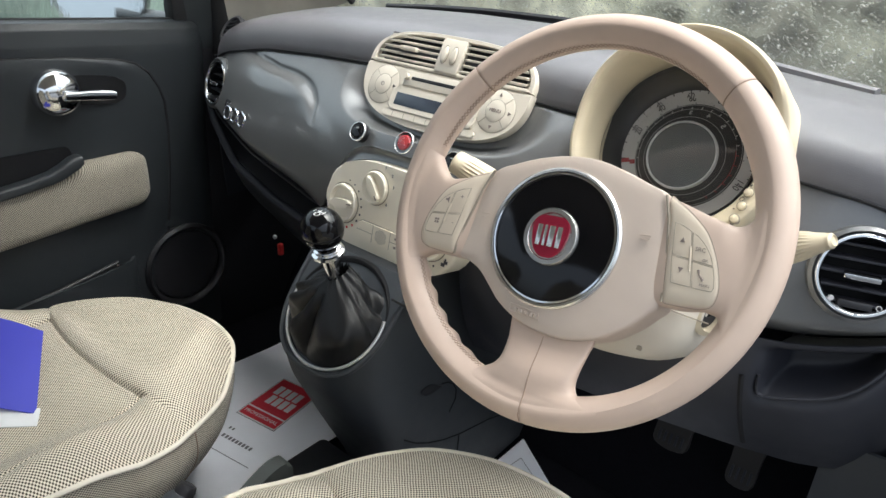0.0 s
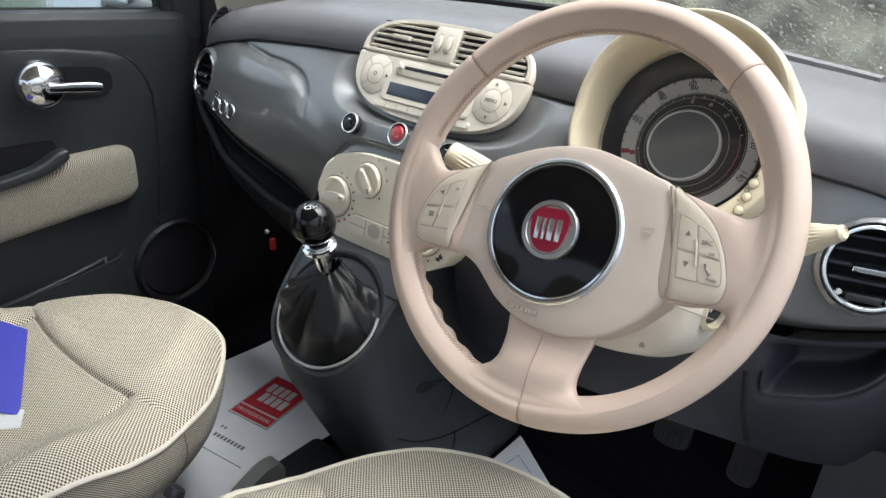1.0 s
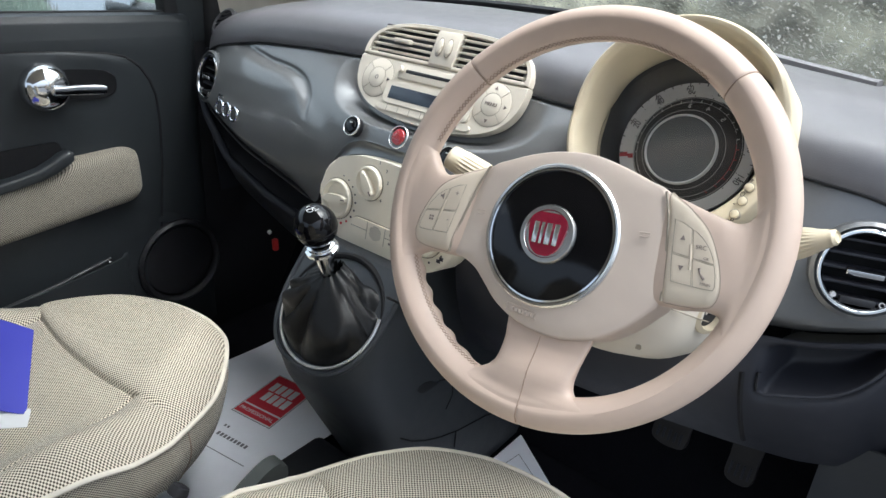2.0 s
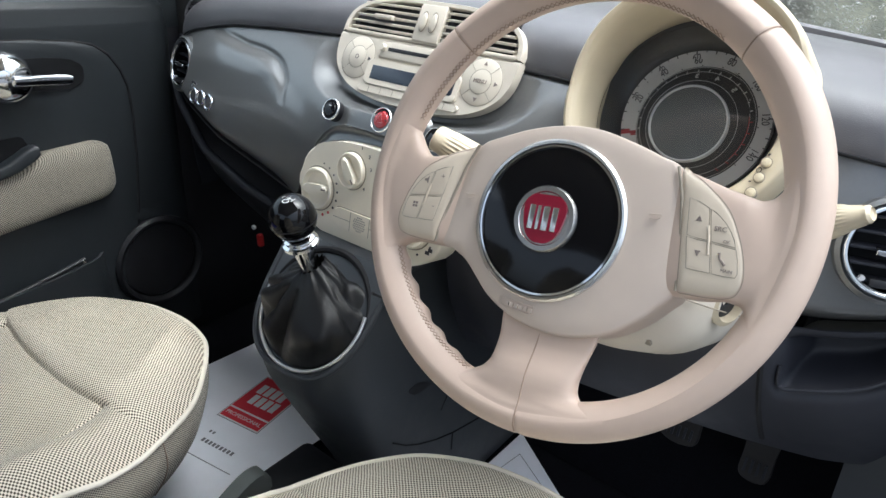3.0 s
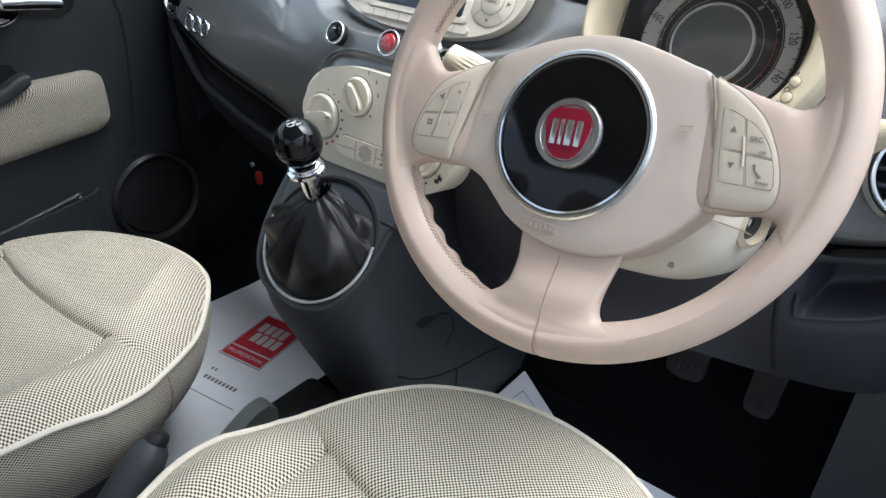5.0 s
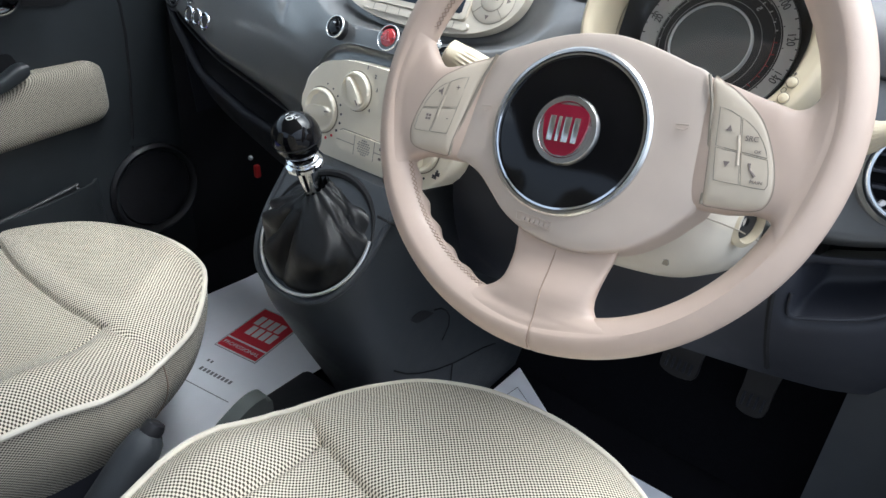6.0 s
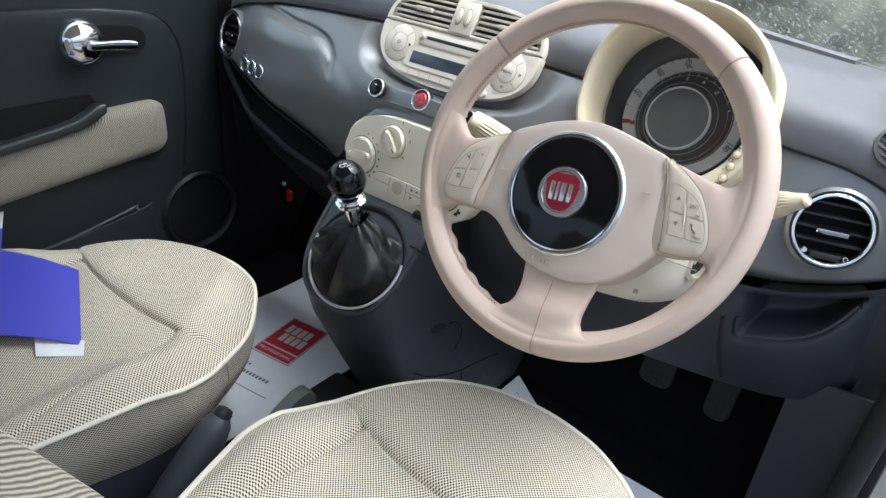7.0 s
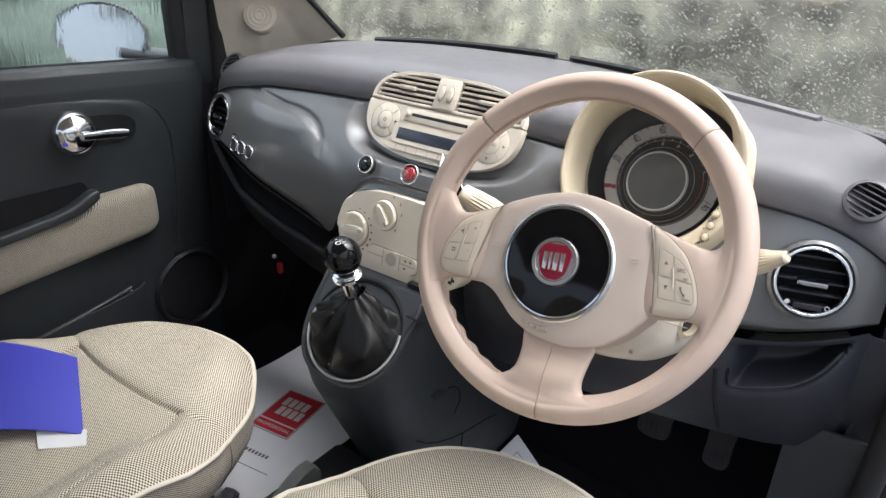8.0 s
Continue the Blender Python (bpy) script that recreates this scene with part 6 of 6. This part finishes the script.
part("handle_lever", spoke([(0.0, 0, 0.0085, 0.008, 0.03), (0.02, 0.0, 0.0085, 0.008, 0.028), (0.04, 0.0, 0.009, 0.0065, 0.024), (0.067, 0.0, 0.0092, 0.0055, 0.0225), (0.083, 0.0, 0.0088, 0.005, 0.024), (0.09, 0.0, 0.006, 0.003, 0.026)], HMt @ Matrix.Rotation(radians(-90), 4, "Z"), 20), CHROME, boss, "chrome lever")


def arm(u, v):
    """Padded armrest: front end rounded, lower edge rising forward."""
    y = -0.5 + 0.605 * u
    step = min(1.0, max(0.0, (y + 0.065) / 0.045))
    zt = 0.456 + 0.016 * step * step * (3 - 2 * step)
    zb = 0.358 + 0.067 * y
    endr = min(1.0, (1 - u) * 14)
    k = math.sqrt(max(0, 1 - (1 - endr) ** 2))
    mid = (zt + zb) / 2
    zt, zb = mid + (zt - mid) * (0.35 + 0.65 * k), mid + (zb - mid) * (0.35 + 0.65 * k)
    a = math.pi * v
    z = mid + (zt - zb) / 2 * math.copysign(abs(math.cos(a)) ** 0.55, math.cos(a))
    return Vector((-0.652 + 0.038 * k * abs(math.sin(a)) ** 0.5 + 0.0, y, z))


part("armrest", grid(arm, 70, 30), ARMWEAVE, door, "beige woven armrest pad")
# no hollow here: a flat black panel gives the shade of the grip pocket
part("grip_shade_panel", prism(rrect(0.40, 0.052, 0.012, -0.245, 0.478), 0.0, 0.005, basis((-0.64, 0, 0), (0, 1, -0.02), (0, 0.02, 1)), 0.002), VENTBLACK, door, "flat black panel for the shade in the grip recess")
RAIL = ((-0.47, 0.431, 0.0095), (-0.3, 0.441, 0.0097), (-0.2, 0.4485, 0.0097), (-0.12, 0.4555, 0.0095), (-0.085, 0.4605, 0.0105), (-0.062, 0.468, 0.0125), (-0.046, 0.476, 0.013), (-0.034, 0.480, 0.0115), (-0.028, 0.482, 0.008))
part("grip_rail", loft([[Vector((-0.6195 + 0.0135 * math.copysign(abs(math.cos(a)) ** 0.45, math.cos(a)), y, z + h * math.copysign(abs(math.sin(a)) ** 0.55, math.sin(a)))) for a in (2 * math.pi * i / 28 for i in range(28))] for y, z, h in RAIL]), DOORTRIM, door, "charcoal grip rail")
part("pocket", thick(grid(lambda u, v: Vector((-0.65 + 0.045 * math.sin(math.pi * u) ** 0.4 * (1 - 0.3 * v), -0.55 + 0.6 * u, 0.235 + 0.02 * u - 0.2 * v)), 40, 10), 0.005), DOORTRIM, door, "moulded door pocket")
part("pocket_rail", tube([(-0.628 + 0.012 * math.sin(math.pi * i / 12), -0.3 + 0.31 * i / 12, 0.225 + 0.036 * i / 12) for i in range(13)], 0.0045, 10), DARKER, door)
part("rail_tip", rbox(-0.63, -0.622, 0.003, 0.009, 0.256, 0.264, 0.001), SATIN, door)
sp = basis((-0.652, 0.16, 0.195), (0, 1, 0), (0, 0, 1))
spk = part("speaker", ring([(0.094, -0.01), (0.094, 0.01), (0.088, 0.016), (0.082, 0.012), (0.079, 0.002), (0.079, -0.01)], sp, 56), DARKER, door, "round door speaker")
part("speaker_grille", lathe(((0.08, 0.0), (0.075, 0.006), (0.04, 0.01), (0.0005, 0.011)), sp, 48), DARKER, spk)
part("speaker_mound", lathe(((0.13, -0.02), (0.12, -0.002), (0.1, 0.004), (0.092, 0.004)), sp @ pose(-0.05, 0.01, 0), 48, cap=False), DOORTRIM, door)
# window of the passenger door
win = thing("door_window", (-0.67, -0.2, 0.7), "wet side window of the passenger door", "window", kind="structure")
pane = part("pane", thick(grid(lambda u, v: Vector((-0.682 + 0.05 * v, -0.62 + 0.825 * u, BELT(-0.62 + 0.825 * u) - 0.02 + 0.42 * v)), 30, 14), 0.004), clear("wet_side_glass", (0.9, 0.96, 0.93), 0.05, 1.45, 0.3, 120, 0.12), win)
pane.visible_shadow = False
part("window_frame", joined(rbox(-0.69, -0.655, 0.203, 0.232, 0.68, 1.1, 0.004), tube([(-0.664, -0.62 + 0.825 * i / 20, BELT(-0.62 + 0.825 * i / 20) + 0.002) for i in range(21)], 0.0035, 8)), RUBBER, win)
part("quarter_trim", thick(grid(lambda u, v: Vector((-0.668 + 0.03 * v, 0.228 + 0.065 * u, 0.64 + 0.5 * v)), 6, 10), 0.008), DOORTRIM, win)
part("pillar_seal", tube([(-0.664, 0.304, 0.5), (-0.662, 0.306, 0.62), (-0.658, 0.308, 0.7), (-0.652, 0.306, 0.8), (-0.638, 0.295, 0.95), (-0.61, 0.25, 1.17)], 0.023, 12), RUBBER, win)

# outside mirror seen through the side window
mir = thing("door_mirror", (-0.865, 0.165, 0.725), "grey outside mirror on the passenger door", "mirror")
mm = basis((-0.865, 0.165, 0.725), (0.8, 0.58, 0), (-0.12, 0.16, 0.97))
part("housing", lathe(((0.001, -0.07), (0.05, -0.06), (0.08, -0.035), (0.092, 0.0), (0.09, 0.006), (0.084, 0.002)), mm, 40, sx=1.1, sy=0.75), BODY, mir)
part("mirror_glass", prism(oval(0.094, 0.063, 0, 0, 40, 2.6), -0.001, 0.003, mm), CHROME, mir, "bright mirror glass")
part("arm", tube([(-0.69, 0.3, 0.68), (-0.76, 0.25, 0.68), (-0.84, 0.19, 0.69)], 0.02, 12), BODY, mir)

# ---------------------------------------------------------------- footwell things
def sheet(name, outline, zf, label):
    """A thin paper sheet over a plan outline, with a slight wave."""
    (x0, y0), (x1, y1), (x2, y2), (x3, y3) = outline
    n = 24
    def f(u, v):
        a = Vector((x0, y0)).lerp(Vector((x1, y1)), u)
        b = Vector((x3, y3)).lerp(Vector((x2, y2)), u)
        p = a.lerp(b, v)
        return Vector((p.x, p.y, zf(p.x, p.y)))
    t = thing(name, (x0, y0, 0), label, "floor paper", "paper floor mats")
    part("sheet", thick(grid(f, n, n), 0.0008), PAPER, t)
    return t


pz = lambda x, y: 0.002 + 0.003 * math.sin(9 * x + 5 * y) + 0.25 * max(0, y - 0.24) ** 1.5 + 0.06 * max(0, -0.42 - x)
pm = sheet("paper_mat", [(-0.52, -0.2), (-0.187, -0.19), (-0.172, 0.185), (-0.49, 0.36)], pz, "white printed paper mat in the passenger footwell")
LM = basis((-0.329, 0.148, 0.0), (0.985, 0.17, 0), (-0.17, 0.985, 0))


def laid(w, h, cx, cy, mat, name, lift):
    def f(u, v):
        p = LM @ Vector((cx + (u - 0.5) * w, cy + (v - 0.5) * h, 0))
        return Vector((p.x, p.y, pz(p.x, p.y) + lift))
    part(name, thick(grid(f, 8, 8), 0.0003), mat, pm)


laid(0.098, 0.136, 0, 0, PRINTGREY, "print_border", 0.0009)
laid(0.0955, 0.1335, 0, 0, PRINTWHITE, "print_field", 0.0013)
laid(0.092, 0.098, 0, 0.016, PRINTRED, "print_red", 0.0017)
laid(0.092, 0.026, 0, -0.0505, PRINTRED, "print_red", 0.0017)
for i in range(4):
    laid(0.0125, 0.027, -0.027 + 0.0165 * i, 0.031, PRINTWHITE, "print_bar", 0.0021)
    laid(0.0125, 0.027, -0.021 + 0.0165 * i, 0.0, PRINTWHITE, "print_bar", 0.0021)
word = lettering("PROFESSIONAL", 0.0122, LM @ pose(0, -0.0505, 0), 0.0002)
for vt in word.verts:
    vt.co.z += pz(vt.co.x, vt.co.y) + 0.0024
part("print_text", word, PRINTWHITE, pm)
for i in range(9):
    laid(0.0052, 0.0085, -0.02 + 0.0085 * i, -0.128, PRINTGREY, "print_bar", 0.0012)
for i in range(2):
    laid(0.004, 0.006, -0.025 + 0.008 * i, -0.106, PRINTGREY, "print_bar", 0.0012)
laid(0.12, 0.0015, 0.02, -0.165, PRINTGREY, "print_line", 0.0012)
laid(0.03, 0.004, -0.0, 0.125, PRINTGREY, "print_line", 0.0012)

dz = lambda x, y: -0.004 + 0.002 * math.sin(11 * x + 7 * y)


def driver_sheet(u, v):
    """A straight sheet whose far corner beside the console points forward."""
    x = 0.088 + 0.38 * u
    far = max(0.408 - 0.64 * (x - 0.088), 0.313)
    y = 0.02 + (far - 0.02) * v
    return Vector((x, y, dz(x, y)))


dm = thing("paper_mat", (0.09, 0.02, 0.0), "white paper mat in the driver's footwell", "floor paper", "paper floor mats")
part("sheet", thick(grid(driver_sheet, 80, 20), 0.0008), PAPER, dm)
for a, b in (((0.108, 0.29), (0.116, 0.36)), ((0.116, 0.36), (0.186, 0.322)), ((0.186, 0.322), (0.19, 0.27))):
    line = [(a[0] + (b[0] - a[0]) * k / 8, a[1] + (b[1] - a[1]) * k / 8) for k in range(9)]
    part("print_line", tube([(x, y, dz(x, y) + 0.0008) for x, y in line], 0.0006, 4), PRINTGREY, dm)



def pedal(at, w, h, label, ribs):
    m = basis(at, (1, 0, 0), (0, 0.35, 0.94))
    t = thing("pedal", at, label, "pedal", "pedals")
    pd = part("pad", prism(closed_curve([(-w * 0.42, -h / 2), (w * 0.42, -h / 2), (w * 0.5, -h * 0.1), (w * 0.46, h / 2), (-w * 0.46, h / 2), (-w * 0.5, -h * 0.1)], 30), -0.008, 0.004, m, 0.002), material("worn_pedal_rubber", (0.026, 0.023, 0.021), 0.65), t)
    for i in range(ribs):
        x = -w * 0.33 + w * 0.66 * i / (ribs - 1)
        part("rib", rbox(x - 0.0018, x + 0.0018, -h * 0.42, -h * 0.2, 0.003, 0.007, 0.0008, m), DARK, pd)
    part("arm", tube([m @ Vector((0, h * 0.3, -0.006)), m @ Vector((0, h, -0.03)), m @ Vector((0.0, h * 2.6, -0.06))], 0.008, 8), DARKER, t)


pedal((0.363, 0.405, 0.19), 0.055, 0.08, "worn black rubber brake pedal", 5)
pedal((0.471, 0.425, 0.176), 0.042, 0.095, "worn black rubber accelerator pedal", 4)
tag = thing("red_tab", (-0.57, 0.345, 0.2), "small red and white tab in the passenger footwell", "tab")
part("tab", rbox(-0.566, -0.554, 0.338, 0.35, 0.186, 0.214, 0.003), REDTAB, tag)
part("clip", rbox(-0.58, -0.571, 0.338, 0.346, 0.222, 0.23, 0.002, pose(-0.575, 0.342, 0.226, 0, 25) @ pose(0.575, -0.342, -0.226)), PRINTWHITE, tag)

# blue card lying on the passenger seat
card = thing("blue_card", (-0.37, -0.3, 0.3), "blue cut-out card with a white tab on the passenger seat", "card")


def quad_sheet(pts, bend=0.0):
    a, b, c, d = (Vector(p) + Vector((0, 0, 0.0085)) for p in pts)
    return thick(grid(lambda u, v: a.lerp(b, u).lerp(d.lerp(c, u), v) + Vector((0, 0, bend * math.sin(math.pi * u))), 12, 12), 0.0015)


part("flag", quad_sheet([(-0.515, -0.285, 0.315), (-0.396, -0.217, 0.299), (-0.236, -0.296, 0.277), (-0.318, -0.377, 0.296)], 0.004), BLUE, card)
strip = part("strip", quad_sheet([(-0.58, -0.255, 0.318), (-0.56, -0.33, 0.322), (-0.23, -0.5, 0.29), (-0.2, -0.425, 0.285)], 0.003), BLUE, card)
part("white_end", quad_sheet([(-0.65, -0.225, 0.316), (-0.635, -0.29, 0.322), (-0.56, -0.33, 0.3225), (-0.58, -0.255, 0.3185)]), PRINTWHITE, card)
part("fold", quad_sheet([(-0.306, -0.33, 0.284), (-0.242, -0.288, 0.278), (-0.212, -0.305, 0.276), (-0.251, -0.352, 0.28)]), PRINTWHITE, card)
for i in range(5):
    t = 0.1 + 0.18 * i
    c = Vector((-0.57, -0.292, 0.332)).lerp(Vector((-0.215, -0.462, 0.299)), t)
    part("slot", rbox(-0.02, 0.02, -0.006, 0.006, -0.0005, 0.0012, 0, basis(c, (0.3, -0.95, 0.05), (0.9, 0.3, -0.08))), DARKER, strip)
